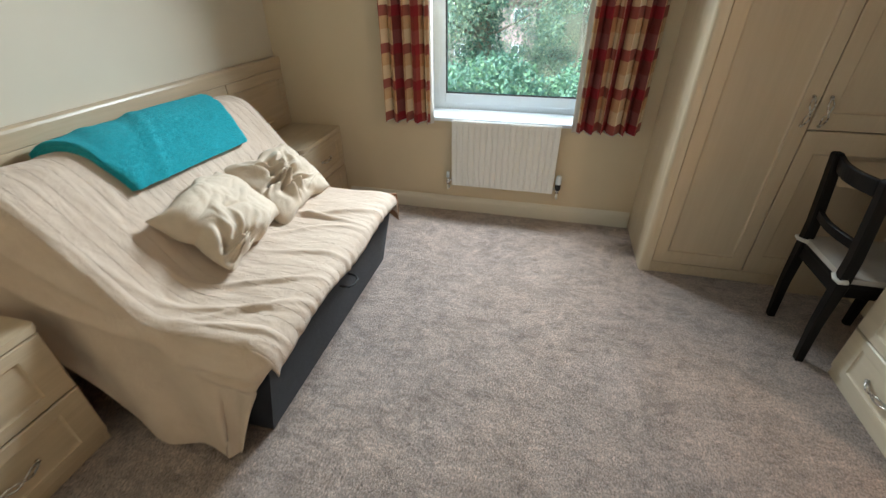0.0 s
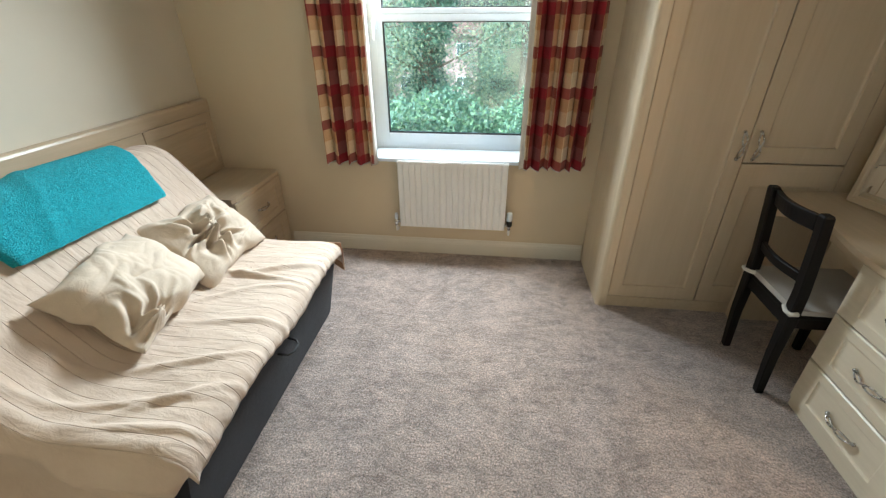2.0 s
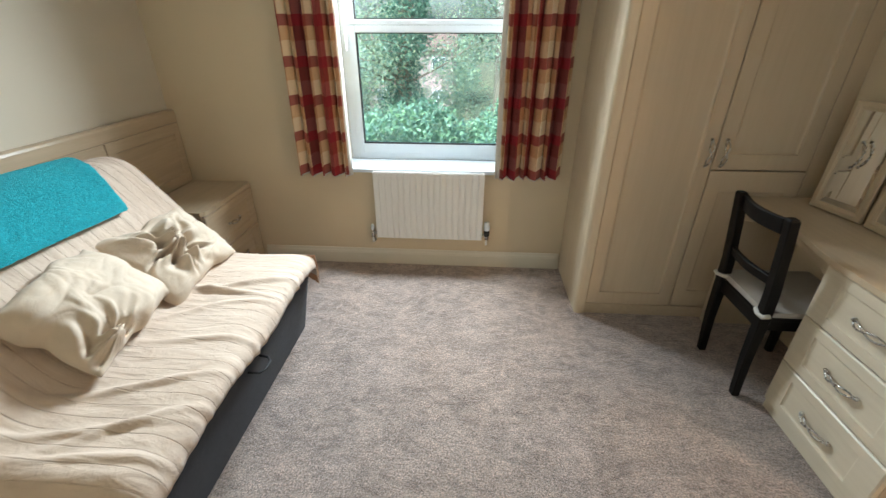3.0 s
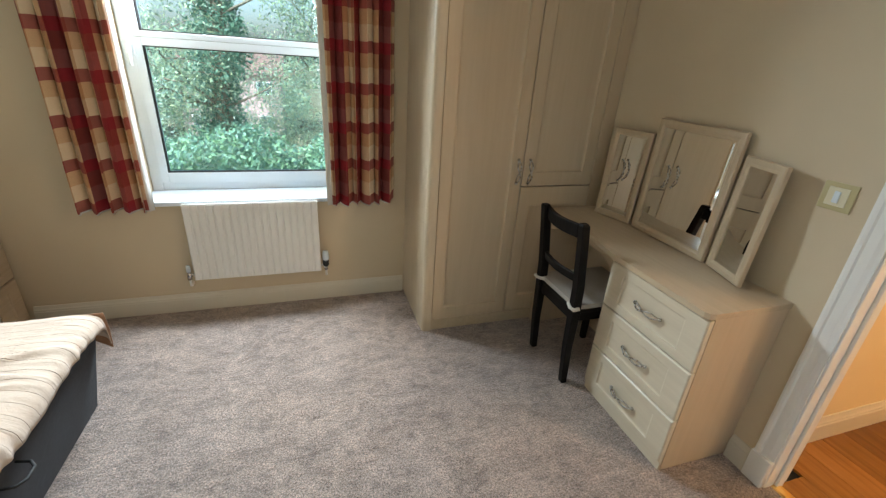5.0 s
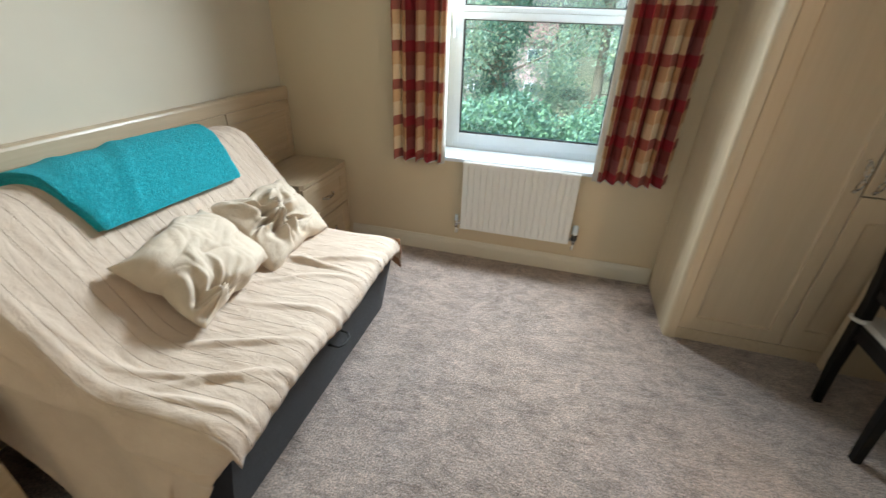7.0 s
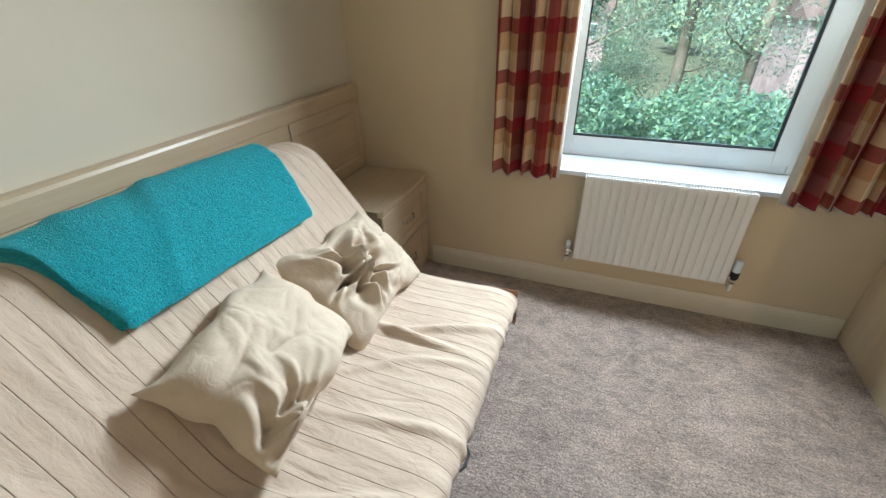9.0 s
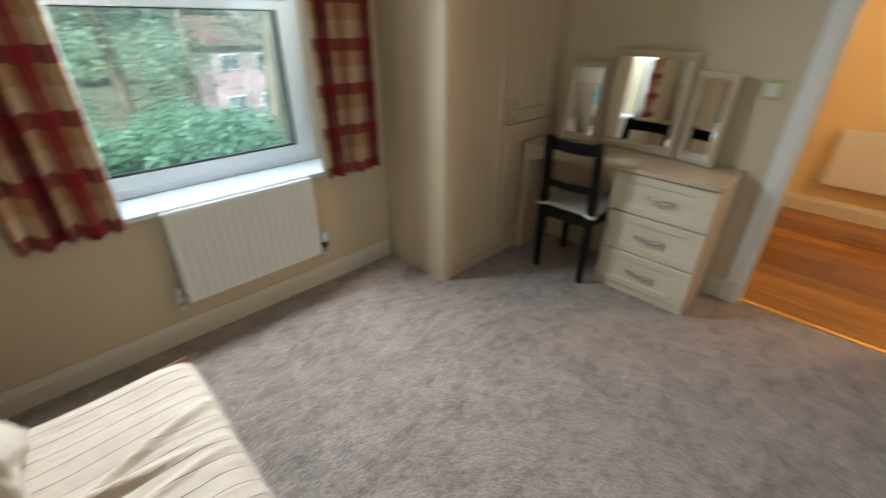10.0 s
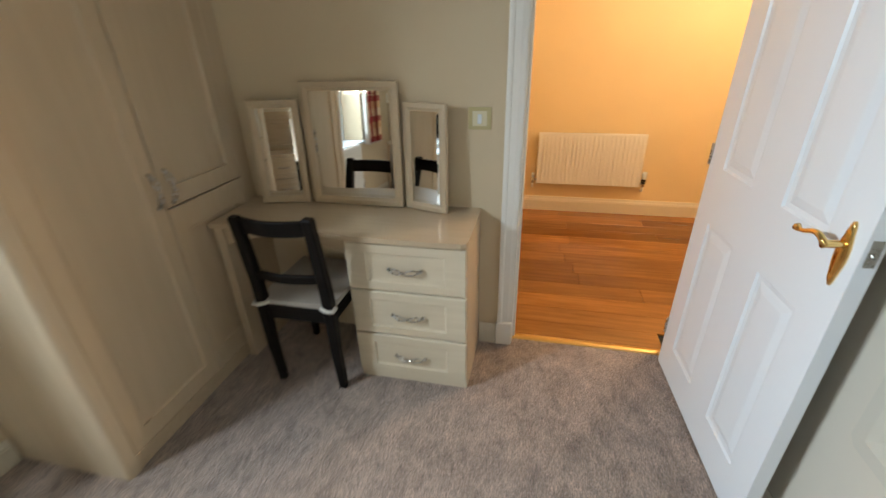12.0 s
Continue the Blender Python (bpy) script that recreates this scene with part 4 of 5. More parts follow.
for i, d, cut in ((0, 0.0, 0.022), (0, 0.018, 0.022), (0.006, 0.026, 0.02), (MF * 0.55, 0.026, 0.004), (MF * 0.8, 0.018, 0.001), (MF, 0.014, 0.001), (MF, 0.004, 0.001)):
    rs.append([bm.verts.new(p) for p in frame_ring(i, d, cut)])
for a, b in zip(rs, rs[1:]):
    for k in range(8):
        bm.faces.new((a[k], a[(k + 1) % 8], b[(k + 1) % 8], b[k]))
bm.faces.new(rs[0])
part("frame", bm, painted("grey_cream_frame", (0.50, 0.47, 0.40), 0.4), wm)
bm = box(MX0 + MF + 0.001, MX1 - MF - 0.001, SOUTH + 0.005, SOUTH + 0.009, MZ0 + MF + 0.001, MZ1 - MF - 0.001)
part("mirror_glass", bm, MIRROR, wm)

# headboard and nightstands
hb = thing("headboard", (0, -1.35, 0), "long pale maple panelled headboard fixed to the wall", "headboard")
part("panel", box(0.001, 0.022, -2.66, -0.002, 0.02, 1.0, 0.001), MAPLE_Y, hb)
bm = prism([(0.022, 0.9615), (0.040, 0.9615), (0.044, 0.965), (0.044, 1.022), (0.040, 1.032), (0.030, 1.037), (0.001, 1.037), (0.001, 1.001), (0.022, 1.001)], -2.66, -0.002, "y")
part("top_rail", bm, MAPLE_Y, hb)
part("section", panel_front((0.022, -0.586, 0.585), YP, ZV, (1, 0, 0), 0.582, 0.376, 0.020, 0.05, 0.06, 0.009, 0.016), MAPLE_Y, hb)
part("section", panel_front((0.022, -2.10, 0.40), YP, ZV, (1, 0, 0), 1.51, 0.561, 0.020, 0.05, 0.06, 0.009, 0.016), MAPLE_Y, hb)
part("section", panel_front((0.022, -2.66, 0.585), YP, ZV, (1, 0, 0), 0.556, 0.376, 0.020, 0.05, 0.06, 0.009, 0.016), MAPLE_Y, hb)


def nightstand(y0, y1, label):
    t = thing("nightstand", (0.22, (y0 + y1) / 2, 0), label, "nightstand", "nightstands beside the sofa bed")
    d = 0.435 if y1 > -1 else 0.424
    bm = box(0.046, d - 0.022, y0 + 0.008, y0 + 0.026, 0, 0.557, 0.001)
    box(0.046, d - 0.022, y1 - 0.026, y1 - 0.008, 0, 0.557, 0.001, bm)
    box(0.046, 0.06, y0 + 0.026, y1 - 0.026, 0, 0.557, 0, bm)
    box(0.046, d - 0.030, y0 + 0.026, y1 - 0.026, 0.05, 0.065, 0, bm)
    part("body", bm, MAPLE, t)
    part("plinth", box(d - 0.04, d - 0.025, y0 + 0.026, y1 - 0.026, 0, 0.05, 0.001), MAPLE_Y, t)
    part("top", prism([(0.046, y0), (d - 0.02, y0), (d, y0 + 0.02), (d + 0.004, (y0 + y1) / 2), (d, y1 - 0.02), (d - 0.02, y1), (0.046, y1)], 0.558, 0.582, "z", 0.004), MAPLE_Y, t)
    for z0, z1 in ((0.055, 0.298), (0.304, 0.550)):
        dr = part("drawer", panel_front((d - 0.022, y0 + 0.01, z0), YP, ZV, (1, 0, 0), y1 - y0 - 0.02, z1 - z0, 0.02, 0.085, 0.045, 0.008, 0.01, 0.005), MAPLE_Y, t)
        h = finish("handle", bow_handle((d - 0.002, (y0 + y1) / 2, (z0 + z1) / 2), YP, (1, 0, 0), 0.12), STEEL, True)
        h.parent = dr
        tagged(h, "brushed steel bow handle")
    return t


nightstand(-0.556, -0.004, "pale maple two-drawer nightstand under the window wall")
nightstand(-2.675, -2.135, "pale maple two-drawer nightstand beside the draped end of the sofa bed")

# ---- sofa bed ----
BY0, BY1 = -1.985, -0.805
bed = thing("sofa_bed", (0.6, -1.38, 0), "dark slate fabric sofa bed, raised back, under a beige throw", "sofa bed")
bm = prism([(0.25, 0.0), (0.995, 0.0), (1.075, 0.388), (0.25, 0.388)], BY0 + 0.01, BY1 + 0.04, "y", 0.012)
part("base", bm, NAVY, bed, "dark slate fabric storage base")
bm = box(0.56, 1.085, BY0 + 0.005, BY1 - 0.005, 0.392, 0.466, 0.03, None, 3)
part("seat", bm, NAVY, bed)
bm = box(-0.08, 0.08, BY0 + 0.005, BY1 - 0.005, 0, 0.60, 0.05, None, 3)
moved(bm, Matrix.Translation((0.565, 0, 0.398)) @ Matrix.Rotation(radians(-40), 4, "Y"))
part("backrest", bm, NAVY, bed)
loop = [(1.050, -1.325, 0.30), (1.095, -1.33, 0.296), (1.113, -1.35, 0.292), (1.113, -1.39, 0.290), (1.098, -1.415, 0.292), (1.050, -1.42, 0.296)]
part("pull_loop", tube(loop, 0.005, 8), RUBBER, bed, "black webbing pull loop", True)

# the throw: one cloth over back, seat and front edge, then down over the end
prof = [(0.052, 0.60), (0.058, 0.86), (0.095, 0.925), (0.18, 0.952), (0.265, 0.935), (0.325, 0.885), (0.42, 0.77), (0.52, 0.645), (0.61, 0.535), (0.68, 0.492), (0.78, 0.480), (0.92, 0.482), (1.04, 0.484), (1.095, 0.476), (1.117, 0.456), (1.120, 0.430)]
plen = [0.0]
for (a, b), (c_, d_) in zip(prof, prof[1:]):
    plen.append(plen[-1] + math.hypot(c_ - a, d_ - b))


def prof_at(s):
    s *= plen[-1]
    for i in range(len(prof) - 1):
        if s <= plen[i + 1] + 1e-9:
            break
    q = (s - plen[i]) / (plen[i + 1] - plen[i])
    p0, p1, p2, p3 = prof[max(i - 1, 0)], prof[i], prof[i + 1], prof[min(i + 2, len(prof) - 1)]
    res = []
    for k in (0, 1):
        a, b, c_, d_ = p0[k], p1[k], p2[k], p3[k]
        res.append(0.5 * (2 * b + (c_ - a) * q + (2 * a - 5 * b + 4 * c_ - d_) * q * q + (3 * b - a - 3 * c_ + d_) * q ** 3))
    return res


def hem(x):
    """Height of the throw's lower edge at the draped end: one sweep from the headboard to the front corner."""
    if x > 0.68:
        return 0.012
    return 0.012 + 0.56 * min(1.0, (0.68 - x) / 0.50) ** 2.1


FAR, END = 0.03, 0.62


def far_edge(z):
    return BY1 + 0.012 + 0.04 * min(1, max(0, (z - 0.5) / 0.2))


def throw_pos(u, v):
    px, pz = prof_at(v)
    a, b = prof_at(max(0, v - 0.004)), prof_at(min(1, v + 0.004))
    tx, tz = b[0] - a[0], b[1] - a[1]
    ln = math.hypot(tx, tz) or 1
    nx, nz = -tz / ln, tx / ln
    seatness = min(1, max(0, (px - 0.55) / 0.2))
    edge = min(1, max(0, (v - 0.93) / 0.07))
    if u < FAR:
        q = 1 - u / FAR
        y = far_edge(pz)
        w = 0.10 * q
        return (px, y + 0.012 * q, max(0.02, pz - w - 0.01 * math.sin(px * 30) * q))
    if u <= END:
        q = (u - FAR) / (END - FAR)
        y = far_edge(pz) + (BY0 - 0.012 - far_edge(pz)) * q
        p = Vector((px, y, pz))
        wr = 0.007 * noise.noise(Vector((px * 3.0, y * 4.5, 3.1))) + 0.004 * noise.noise(Vector((px * 7, y * 19, 8.2))) + 0.0025 * abs(noise.noise(Vector((px * 14, y * 40, 2.2))))
        if pz > 0.5 and px < 0.6:
            wr += 0.004 * math.sin(y * 20 + px * 9) * max(0, q - 0.4)
        # gathered creases on the seat
        for cx, cy, ln_, ang, amp in ((0.93, -1.09, 0.17, 0.35, 0.022), (0.98, -1.22, 0.10, 0.2, 0.012), (0.80, -1.30, 0.12, 0.6, 0.012), (0.86, -1.15, 0.15, -0.1, 0.024), (1.0, -1.45, 0.22, 0.15, 0.012), (0.9, -1.68, 0.30, 0.35, 0.016), (1.0, -1.80, 0.22, 0.5, 0.014), (0.82, -1.86, 0.30, 0.25, 0.014), (0.95, -1.93, 0.25, 0.1, 0.012)):
            dx, dy = px - cx, y - cy
            al, ac = dx * math.cos(ang) + dy * math.sin(ang), -dx * math.sin(ang) + dy * math.cos(ang)
            wr += amp * math.exp(-(al / ln_) ** 2 - (ac / 0.012) ** 2)
        wr = wr * (1 - 0.5 * edge) + 0.0025 * edge * math.sin(y * 70 + 3 * math.sin(y * 13))
        e = min(1, min(q, 1 - q) / 0.03)
        drop = 0.016 * (1 - e) ** 2
        z_low = 0.0
        if edge > 0:
            z_low = -0.03 * edge * (0.5 + 0.5 * math.sin(y * 9 + 1)) - 0.02 * edge * max(0, q - 0.7) / 0.3
        return (p.x + nx * wr, y, p.z + nz * wr - drop + z_low)
    q = (u - END) / (1 - END)
    lower = hem(px)
    q2 = q ** 0.9
    z = (pz - 0.016) * (1 - q2) + max(0.008, lower) * q2
    y = BY0 - 0.012 - 0.02 * math.sin(min(1, q * 6) * math.pi / 2) - 0.085 * q ** 1.3
    fold = 0.022 * math.sin((px * 1.3 + z * 0.55) * 16 + 0.8) * min(1, q * 2.5) * (0.4 + 0.6 * q)
    fold += 0.012 * noise.noise(Vector((px * 5, z * 4, 1.7))) * min(1, q * 4)
    swag = 0.034 * math.exp(-((z - (0.40 + 0.45 * max(0, 0.95 - px) ** 1.6)) / 0.028) ** 2) * min(1, q * 8)
    swag += 0.018 * math.exp(-((z - (0.33 + 0.75 * max(0, 0.95 - px) ** 1.3)) / 0.02) ** 2) * min(1, q * 8)
    x = px + 0.02 * math.sin(z * 9) * q * (px < 0.9) - max(0, px - 0.9) * q ** 0.6 * 0.80
    return (x, max(-2.128 if px < 0.5 else -2.16, y - fold * 0.8 - swag), z)


bm = sheet(throw_pos, 300, 120, lambda u, v: ((u - FAR) / (END - FAR) * 1.2 / 0.048 if u < END else 25.25, v))
throw = solid("throw", bm, THROW, "creased beige pintucked cotton throw spread over the sofa bed", "throw", smooth=True)
thick(throw, 0.004, 1.0)
bm = sheet(lambda u, v: (0.98 + 0.135 * u, BY1 + 0.034 + 0.012 * math.sin(v * 3) + 0.01 * u, 0.46 - 0.17 * v * (0.35 + 0.65 * u)), 10, 10)
fl = finish("backing", bm, BROWN_CHECK, True)
fl.parent = throw
thick(tagged(fl, "brown checked reverse of the throw at the corner"), 0.004)

# fleece blanket, folded, over the back
def blanket_layer(y_far, y_near, s_end, lift, seed):
    """One fold: from behind the ridge of the back, over it and down the slope."""
    def pos(u, v):
        s0 = 0.262 - 0.095 * u ** 1.2
        s = s0 + (s_end - 0.012 * u - s0) * v
        px, pz = prof_at(s)
        a, b = prof_at(max(0, s - 0.02)), prof_at(min(1, s + 0.02))
        tx, tz = b[0] - a[0], b[1] - a[1]
        ln_ = math.hypot(tx, tz)
        y = y_far + (y_near - y_far) * u - 0.09 * (v - 0.5) * (1 - u) + 0.05 * (v - 0.75) * u
        y += 0.006 * noise.noise(Vector((v * 5, u * 2, seed)))
        d = lift + 0.006 * noise.noise(Vector((px * 6, y * 6, seed))) + 0.004 * math.sin(y * 9 + v * 4)
        d += 0.006 * math.exp(-((y + 1.30 + 0.22 * v) / 0.022) ** 2) + 0.009 * math.exp(-((y + 1.52 + 0.12 * v) / 0.03) ** 2) * (1 - v)
        d -= 0.004 * math.exp(-((y + 1.36 + 0.22 * v) / 0.03) ** 2)
        e = min(1, min(u, 1 - u) / 0.03, (1 - v) / 0.05)
        d = lift + (d - lift) * e - 0.004 * (1 - e) ** 2
        d += 0.0016 * noise.noise(Vector((px * 70, y * 70, pz * 70)))
        return (px - tz / ln_ * d, y, pz + tx / ln_ * d)
    return sheet(pos, 150, 90)


fleece = thing("fleece_blanket", (0.25, -1.3, 0.9), "turquoise fleece blanket folded over the back of the sofa bed", "blanket")
for fold_name, far_y, near_y, s_end, lift, seed in (("lower_fold", -0.985, -1.668, 0.452, 0.014, 2.0), ("upper_fold", -0.978, -1.660, 0.458, 0.034, 5.0)):
    fold_ob = thick(part(fold_name, blanket_layer(far_y, near_y, s_end, lift, seed), FLEECE, fleece, "", True), 0.020)
    fold_ob.modifiers.new("soft_edge", "BEVEL").width = 0.007
    fold_ob.modifiers["soft_edge"].segments = 3


# pillows
def pillow(center, sx, sy, sz, rot, seed, pinch, deep, label):
    """A soft crumpled pillow with corners and folds running to a pinch."""
    bm = bmesh.new()
    n = 90
    g = {}
    for side in (1, -1):
        for i in range(n + 1):
            for j in range(n + 1):
                a, b = i / n * 2 - 1, j / n * 2 - 1
                edge = i in (0, n) or j in (0, n)
                if side < 0 and edge:
                    g[side, i, j] = g[1, i, j]
                    continue
                h = max(0.0, (1 - a ** 4) * (1 - b ** 4)) ** 0.55
                pull = 1 - 0.10 * (1 - abs(a * b)) * (abs(a) ** 6 + abs(b) ** 6)
                x, y = a * sx * pull, b * sy * pull
                r = math.hypot(a - pinch[0], b - pinch[1])
                ang = math.atan2(b - pinch[1], a - pinch[0]) + 0.7 * noise.noise(Vector((a * 1.5, b * 1.5, seed + 3)))
                folds = deep * (math.sin(ang * 8 + seed * 3 + r * 3 + 1.5 * noise.noise(Vector((a * 2, b * 2, seed)))) + 0.5 * math.sin(ang * 15 - r * 4)) * math.exp(-(r / 0.6) ** 2) * min(1, r * 5) * (1.0 - 0.6 * min(1, max(0, b + 0.1)))
                wx, wy = a + 0.5 * noise.noise(Vector((a * 1.3, b * 1.3, seed + 31))), b + 0.5 * noise.noise(Vector((a * 1.3, b * 1.3, seed + 41)))
                crease = abs(noise.noise(Vector((wx * 2.2, wy * 1.4, seed + 4)))) ** 0.6 + 0.5 * abs(noise.noise(Vector((wx * 3.4, wy * 5.2, seed + 7)))) ** 0.7
                crum = 0.20 * noise.noise(Vector((a * 1.8, b * 1.8, seed))) + 0.15 * (crease - 0.5)
                knot = 0.55 * math.exp(-(r / 0.16) ** 2) - 0.55 * math.exp(-((r - 0.30) / 0.10) ** 2)
                z = side * sz * h * (1 + crum + (folds + knot if side > 0 else 0))
                dx, dy = 0.03 * noise.noise(Vector((a * 2, b * 2, seed + 9))), 0.03 * noise.noise(Vector((a * 2, b * 2, seed + 19)))
                co = Vector((x + dx, y + dy, z if side > 0 else z * 0.55))
                g[side, i, j] = bm.verts.new(co)
    for side in (1, -1):
        for i in range(n):
            for j in range(n):
                f = (g[side, i, j], g[side, i + 1, j], g[side, i + 1, j + 1], g[side, i, j + 1])
                bm.faces.new(f if side > 0 else f[::-1])
    m = Matrix.Translation(center) @ Euler([radians(q) for q in rot]).to_matrix().to_4x4()
    bmesh.ops.transform(bm, matrix=m, verts=bm.verts[:])
    return solid("pillow", bm, LINEN, label, "pillow", group="pillows on the sofa bed", smooth=True)


pillow((0.605, -1.485, 0.628), 0.172, 0.232, 0.100, (0, 38, 8), 2.3, (0.80, -0.62), 0.26, "cream cotton pillow, rumpled with a knotted corner on the throw")
pillow((0.60, -1.035, 0.602), 0.182, 0.228, 0.080, (0, 40, -4), 7.7, (-0.05, -0.15), 0.62, "cream cotton pillow twisted in the middle, leaning on the back")

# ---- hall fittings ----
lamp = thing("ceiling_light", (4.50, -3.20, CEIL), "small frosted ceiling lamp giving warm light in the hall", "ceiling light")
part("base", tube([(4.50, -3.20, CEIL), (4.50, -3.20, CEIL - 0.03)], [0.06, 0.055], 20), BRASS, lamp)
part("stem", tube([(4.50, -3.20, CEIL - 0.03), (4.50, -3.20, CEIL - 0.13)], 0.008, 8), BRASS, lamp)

# ---- outdoors ----
GZ = -4.4
solid("ground", box(-300, 300, 0.42, 600, GZ - 0.3, GZ), SOIL, "shaded garden ground with leaf litter", "ground", "structure")
rng = np.random.default_rng(7)


def leaves(name, centres, radii, count, size, material, label, category, kind="stuff", squash=0.75, flat=0.0):
    """Many small folded leaves spread through lumps."""
    cs, rs_ = np.array(centres, float), np.array(radii, float)
    pick = rng.choice(len(cs), count, p=rs_ ** 2 / (rs_ ** 2).sum())
    d = rng.normal(size=(count, 3))
    d /= np.linalg.norm(d, axis=1)[:, None]
    r = rs_[pick] * rng.uniform(0.45, 1.06, count) ** 0.6
    pos = cs[pick] + d * r[:, None] * np.array([1, 1, squash])
    a = rng.normal(size=(count, 3))
    a[:, 2] -= 0.3
    a /= np.linalg.norm(a, axis=1)[:, None]
    b = np.cross(a, rng.normal(size=(count, 3)) + np.array([0, 0, flat]))
    b /= np.linalg.norm(b, axis=1)[:, None]
    s = size * rng.uniform(0.6, 1.3, count)[:, None]
    v = np.stack([pos, pos + a * s * 0.5 + b * s * 0.22, pos + a * s, pos + a * s * 0.5 - b * s * 0.22], 1).reshape(-1, 3)
    me = bpy.data.meshes.new(name)
    me.vertices.add(count * 4)
    me.vertices.foreach_set("co", v.astype(np.float32).ravel())
    me.loops.add(count * 4)
    me.loops.foreach_set("vertex_index", np.arange(count * 4, dtype=np.int32))
    me.polygons.add(count)
    me.polygons.foreach_set("loop_start", np.arange(0, count * 4, 4, dtype=np.int32))
    me.update(calc_edges=True)
    me.materials.append(material)
    ob = new(name, me)
    return tagged(ob, label, category, "", kind)


def lumps(n, x, y, z, r):
    return [(rng.uniform(*x), rng.uniform(*y), rng.uniform(*z)) for _ in range(n)], [rng.uniform(*r) for _ in range(n)]


c1, r1 = lumps(50, (-4.5, 8.5), (3.4, 5.4), (-1.2, 0.12), (0.45, 0.75))
leaves("laurel_hedge", c1, r1, 60000, 0.085, LAUREL, "dense glossy green laurel shrubs outside the window", "shrub")
c2, r2 = lumps(34, (-7, 12), (6.0, 9.5), (-1.9, -0.75), (0.6, 1.0))
leaves("far_shrubs", c2, r2, 26000, 0.15, LIGHT_LEAF, "lighter green garden shrubs further off", "shrub")


c3, r3 = lumps(34, (-8, 2.0), (8.5, 12.5), (-0.8, 2.0), (0.5, 1.0))
leaves("garden_foliage", c3, r3, 26000, 0.08, LIGHT_LEAF, "screen of small-leaved bushes and saplings before the houses", "shrub")


c4, r4 = lumps(80, (-8, 10), (8.6, 13.5), (-0.8, 2.1), (0.45, 0.9))
leaves("sapling_foliage", c4, r4, 42000, 0.075, LIGHT_LEAF, "thin open foliage of saplings before the houses", "shrub")


def tree(name, x, y, h, r0, spread, crown_n, label, ivy=False, seed=1):
    t = thing(name, (x, y, GZ), label, "tree")
    rr = random.Random(seed)
    pts = [(x + 0.15 * math.sin(k * 0.9 + seed), y + 0.1 * math.cos(k * 0.7), GZ - 0.05 + h * k / 8) for k in range(9)]
    bm = tube(pts, [r0 * (1.25 if k == 0 else 1) * (1 - 0.085 * k) for k in range(9)], 12)
    tips = []
    for k in range(16):
        q = rr.uniform(0.22, 0.95)
        i = min(7, int(q * 8))
        base = Vector(pts[i])
        ang, ln_ = rr.uniform(0, math.tau), spread * rr.uniform(0.5, 1.0)
        p, d = base.copy(), Vector((math.cos(ang), math.sin(ang), rr.uniform(0.1, 0.7)))
        limb = [p.copy()]
        for s in range(6):
            d += Vector((rr.uniform(-0.3, 0.3), rr.uniform(-0.3, 0.3), rr.uniform(-0.1, 0.15)))
            p = p + d.normalized() * ln_ / 6
            limb.append(p.copy())
            if s > 1:
                tips.append(tuple(p))
                q2 = p + Vector((rr.uniform(-1, 1), rr.uniform(-1, 1), rr.uniform(-0.2, 0.8))).normalized() * ln_ * 0.3
                tube([p, (p + q2) / 2 + Vector((0, 0, 0.05)), q2], [r0 * 0.07, r0 * 0.05, r0 * 0.03], 5, bm)
                tips.append(tuple(q2))
        tube(limb, [r0 * 0.12 * (1 - s / 7.5) for s in range(7)], 7, bm)
    part("trunk", bm, BARK, t, "", True)
    cr = leaves("crown", tips, [spread * 0.2] * len(tips), crown_n * 2, 0.07, LIGHT_LEAF, "", "", "", 0.8)
    cr.parent = t
    cr.matrix_parent_inverse = Matrix.Translation(-Vector(t.location))
    if ivy:
        cs = [(p[0], p[1], GZ + h * 0.9 * k / 40) for k in range(40) for p in (pts[min(8, int(k / 5))],)]
        iv = leaves("ivy", cs, [r0 * 1.9 + 0.12 * math.sin(k) for k in range(40)], 24000, 0.10, IVY, "", "", "", 0.9)
        iv.parent = t
        iv.matrix_parent_inverse = Matrix.Translation(-Vector(t.location))
    return t


tree("tree", 0.45, 7.2, 13.0, 0.24, 2.6, 9000, "tall ivy-clad tree with bare lower limbs", True, 3)
tree("tree", 3.75, 7.6, 13.0, 0.13, 2.2, 3500, "slender tree with a bare trunk above the shrubs", False, 21)
tree("tree", 5.6, 8.6, 13.5, 0.19, 2.4, 4000, "bare-trunked mature tree above the shrubs", False, 23)
tree("tree", 2.35, 8.0, 12.0, 0.15, 2.4, 8000, "slender garden tree with fine open foliage", False, 5)
tree("tree", 7.2, 11.5, 13.5, 0.22, 2.6, 7000, "mature tree with a straight grey trunk", False, 9)
tree("tree", -2.8, 8.2, 13.0, 0.20, 3.0, 9000, "leafy garden tree with spreading limbs", False, 11)
tree("tree", 9.6, 13.0, 14.0, 0.24, 3.2, 7000, "mature tree with spreading limbs", True, 15)
tree("tree", -7.0, 12.0, 14.0, 0.24, 3.2, 7000, "mature tree beyond the shrubs", False, 18)


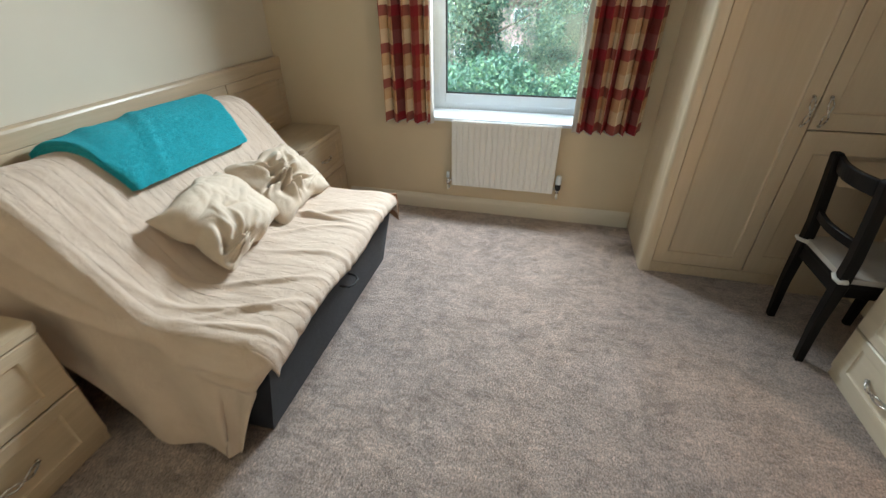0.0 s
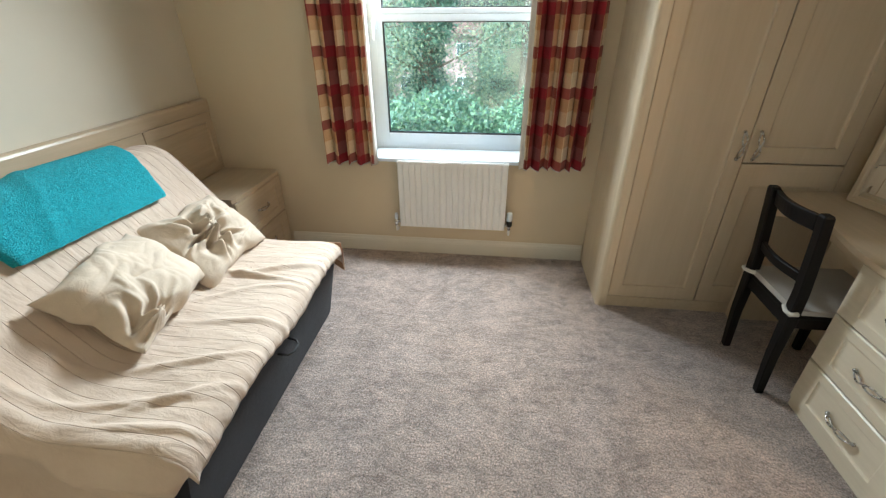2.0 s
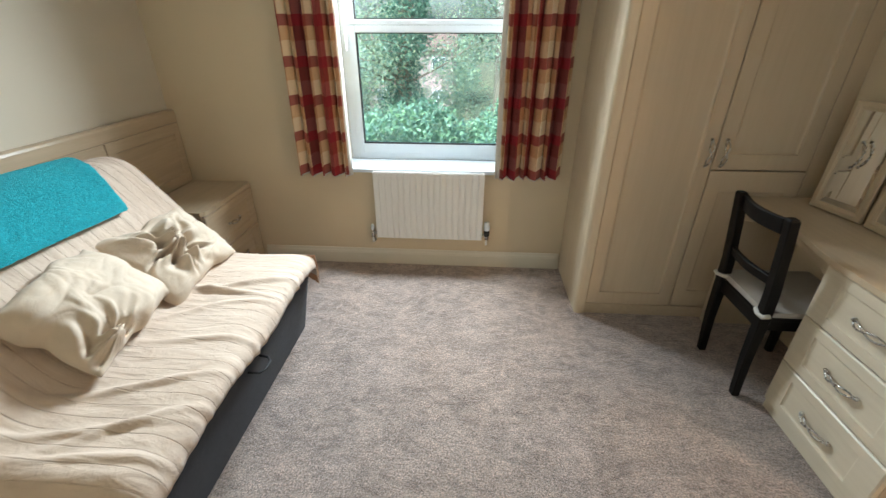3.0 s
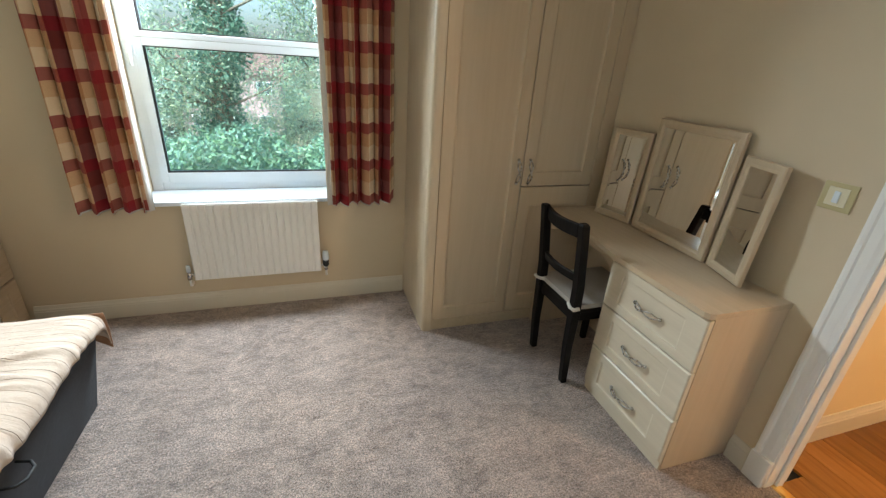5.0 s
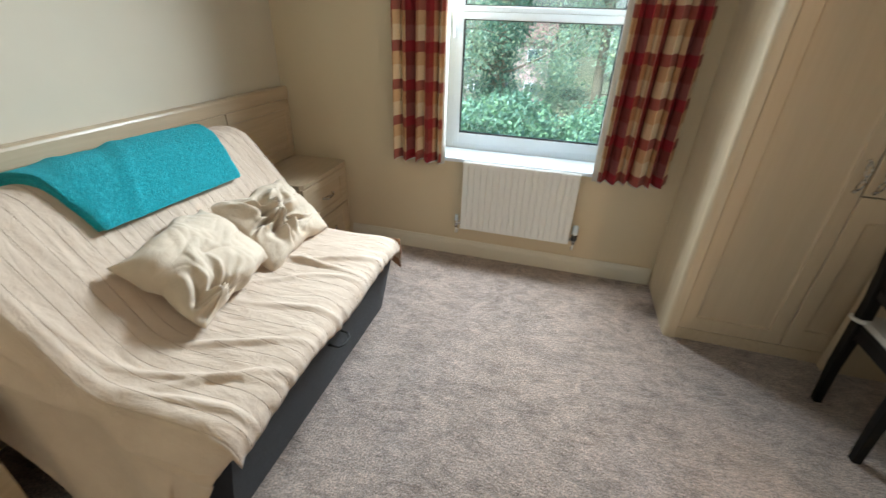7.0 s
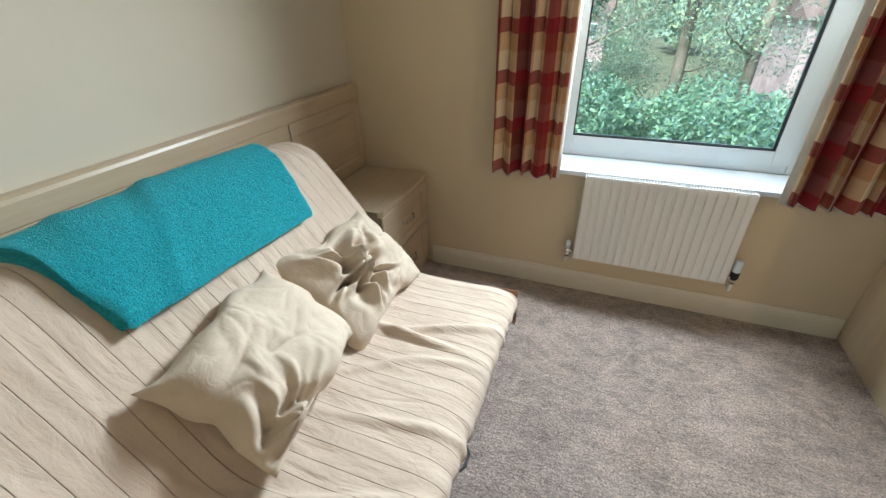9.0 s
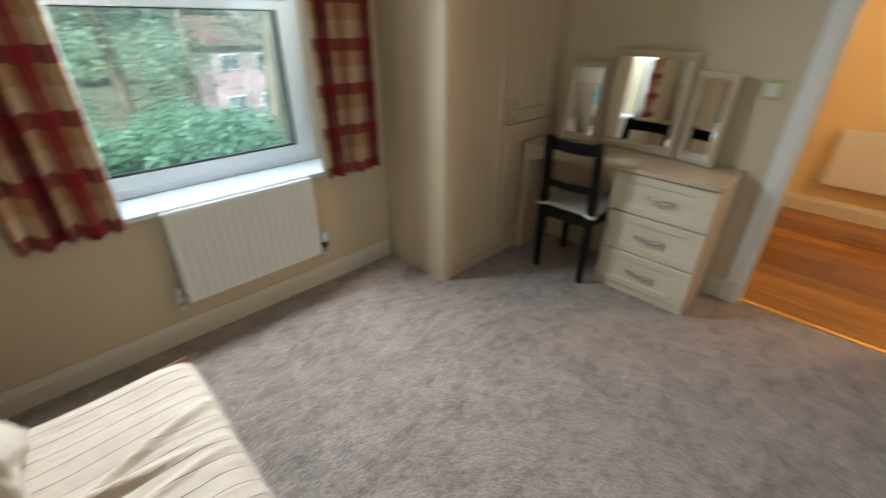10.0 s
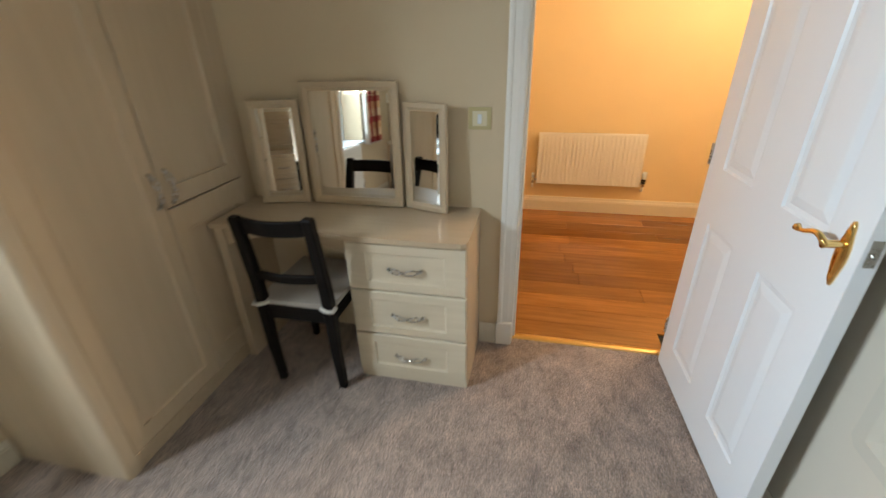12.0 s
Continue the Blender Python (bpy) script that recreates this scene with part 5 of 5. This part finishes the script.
def house(x0, x1, y0, label):
    hgt, dep = 4.6, 7.0
    hs = thing("house", ((x0 + x1) / 2, y0, GZ), label, "house")
    part("wall", box(x0, x1, y0, y0 + dep, GZ, GZ + hgt), BRICK, hs)
    m = (x0 + x1) / 2
    bm = prism([(y0 - 0.4, GZ + hgt - 0.1), (y0 + dep + 0.4, GZ + hgt - 0.1), (y0 + dep / 2, GZ + hgt + 1.5)], x0 - 0.3, x1 + 0.3, "x")
    rf = part("roof", bm, TILES, hs)
    ch = finish("chimney", box(m - 0.4, m + 0.4, y0 + dep / 2 - 0.3, y0 + dep / 2 + 0.3, GZ + hgt + 0.8, GZ + hgt + 2.3), BRICK)
    ch.parent = rf
    for zc in (1.2, 3.6):
        for k in range(3):
            xc = x0 + (x1 - x0) * (k + 0.5) / 3
            w_ = finish("window", box(xc - 0.52, xc + 0.52, y0 - 0.06, y0 - 0.001, GZ + zc - 0.45, GZ + zc + 0.45, 0.01), UPVC)
            w_.parent = hs
            w_.matrix_parent_inverse = Matrix.Translation(-Vector(hs.location))
            for s in (-1, 1):
                pn = finish("pane", box(xc + s * 0.25 - 0.21, xc + s * 0.25 + 0.21, y0 - 0.075, y0 - 0.061, GZ + zc - 0.38, GZ + zc + 0.38), WINDOW_DARK)
                pn.parent = w_
    return hs


house(-17, -9, 27, "two-storey pink-red brick house with white windows, behind trees")
house(-6.5, 0.3, 33, "two-storey red brick house with white windows, behind trees")
house(10.2, 16.6, 27, "two-storey red brick house seen through the trees")

c5, r5 = lumps(60, (-45, 60), (48, 62), (-4.0, -1.0), (1.8, 2.8))
leaves("far_woods", c5, r5, 16000, 0.8, LIGHT_LEAF, "distant belt of trees behind the houses", "trees")

# ---- hall floor boards ----
hf = thing("floor", (4.6, -2.9, 0), "honey-coloured oak plank floor in the hall", "floor", kind="structure")
part("subfloor", box(EAST + 0.07, HALL_X, HALL_Y0, HALL_Y1, -0.12, -0.013), GAP_SHADE, hf)
rr = random.Random(5)
x = EAST + 0.07
row = 0
while x < HALL_X - 0.02:
    wd = min(0.148, HALL_X - x)
    y0 = HALL_Y1
    first = rr.uniform(0.3, 1.2)
    ya = HALL_Y1 if x > hx0 else DOOR_Y1
    yb = HALL_Y0 if x > hx0 - 0.03 else DOOR_Y0
    y = ya
    ln_ = first
    while y > yb + 0.02:
        y2 = max(yb, y - ln_)
        bm = box(x + 0.0006, x + wd - 0.0006, y2 + 0.0006, y - 0.0006, -0.013, 0.0, 0.0012)
        part("plank", bm, OAK, hf)
        y, ln_ = y2, rr.uniform(0.9, 1.5)
    x += wd
    row += 1
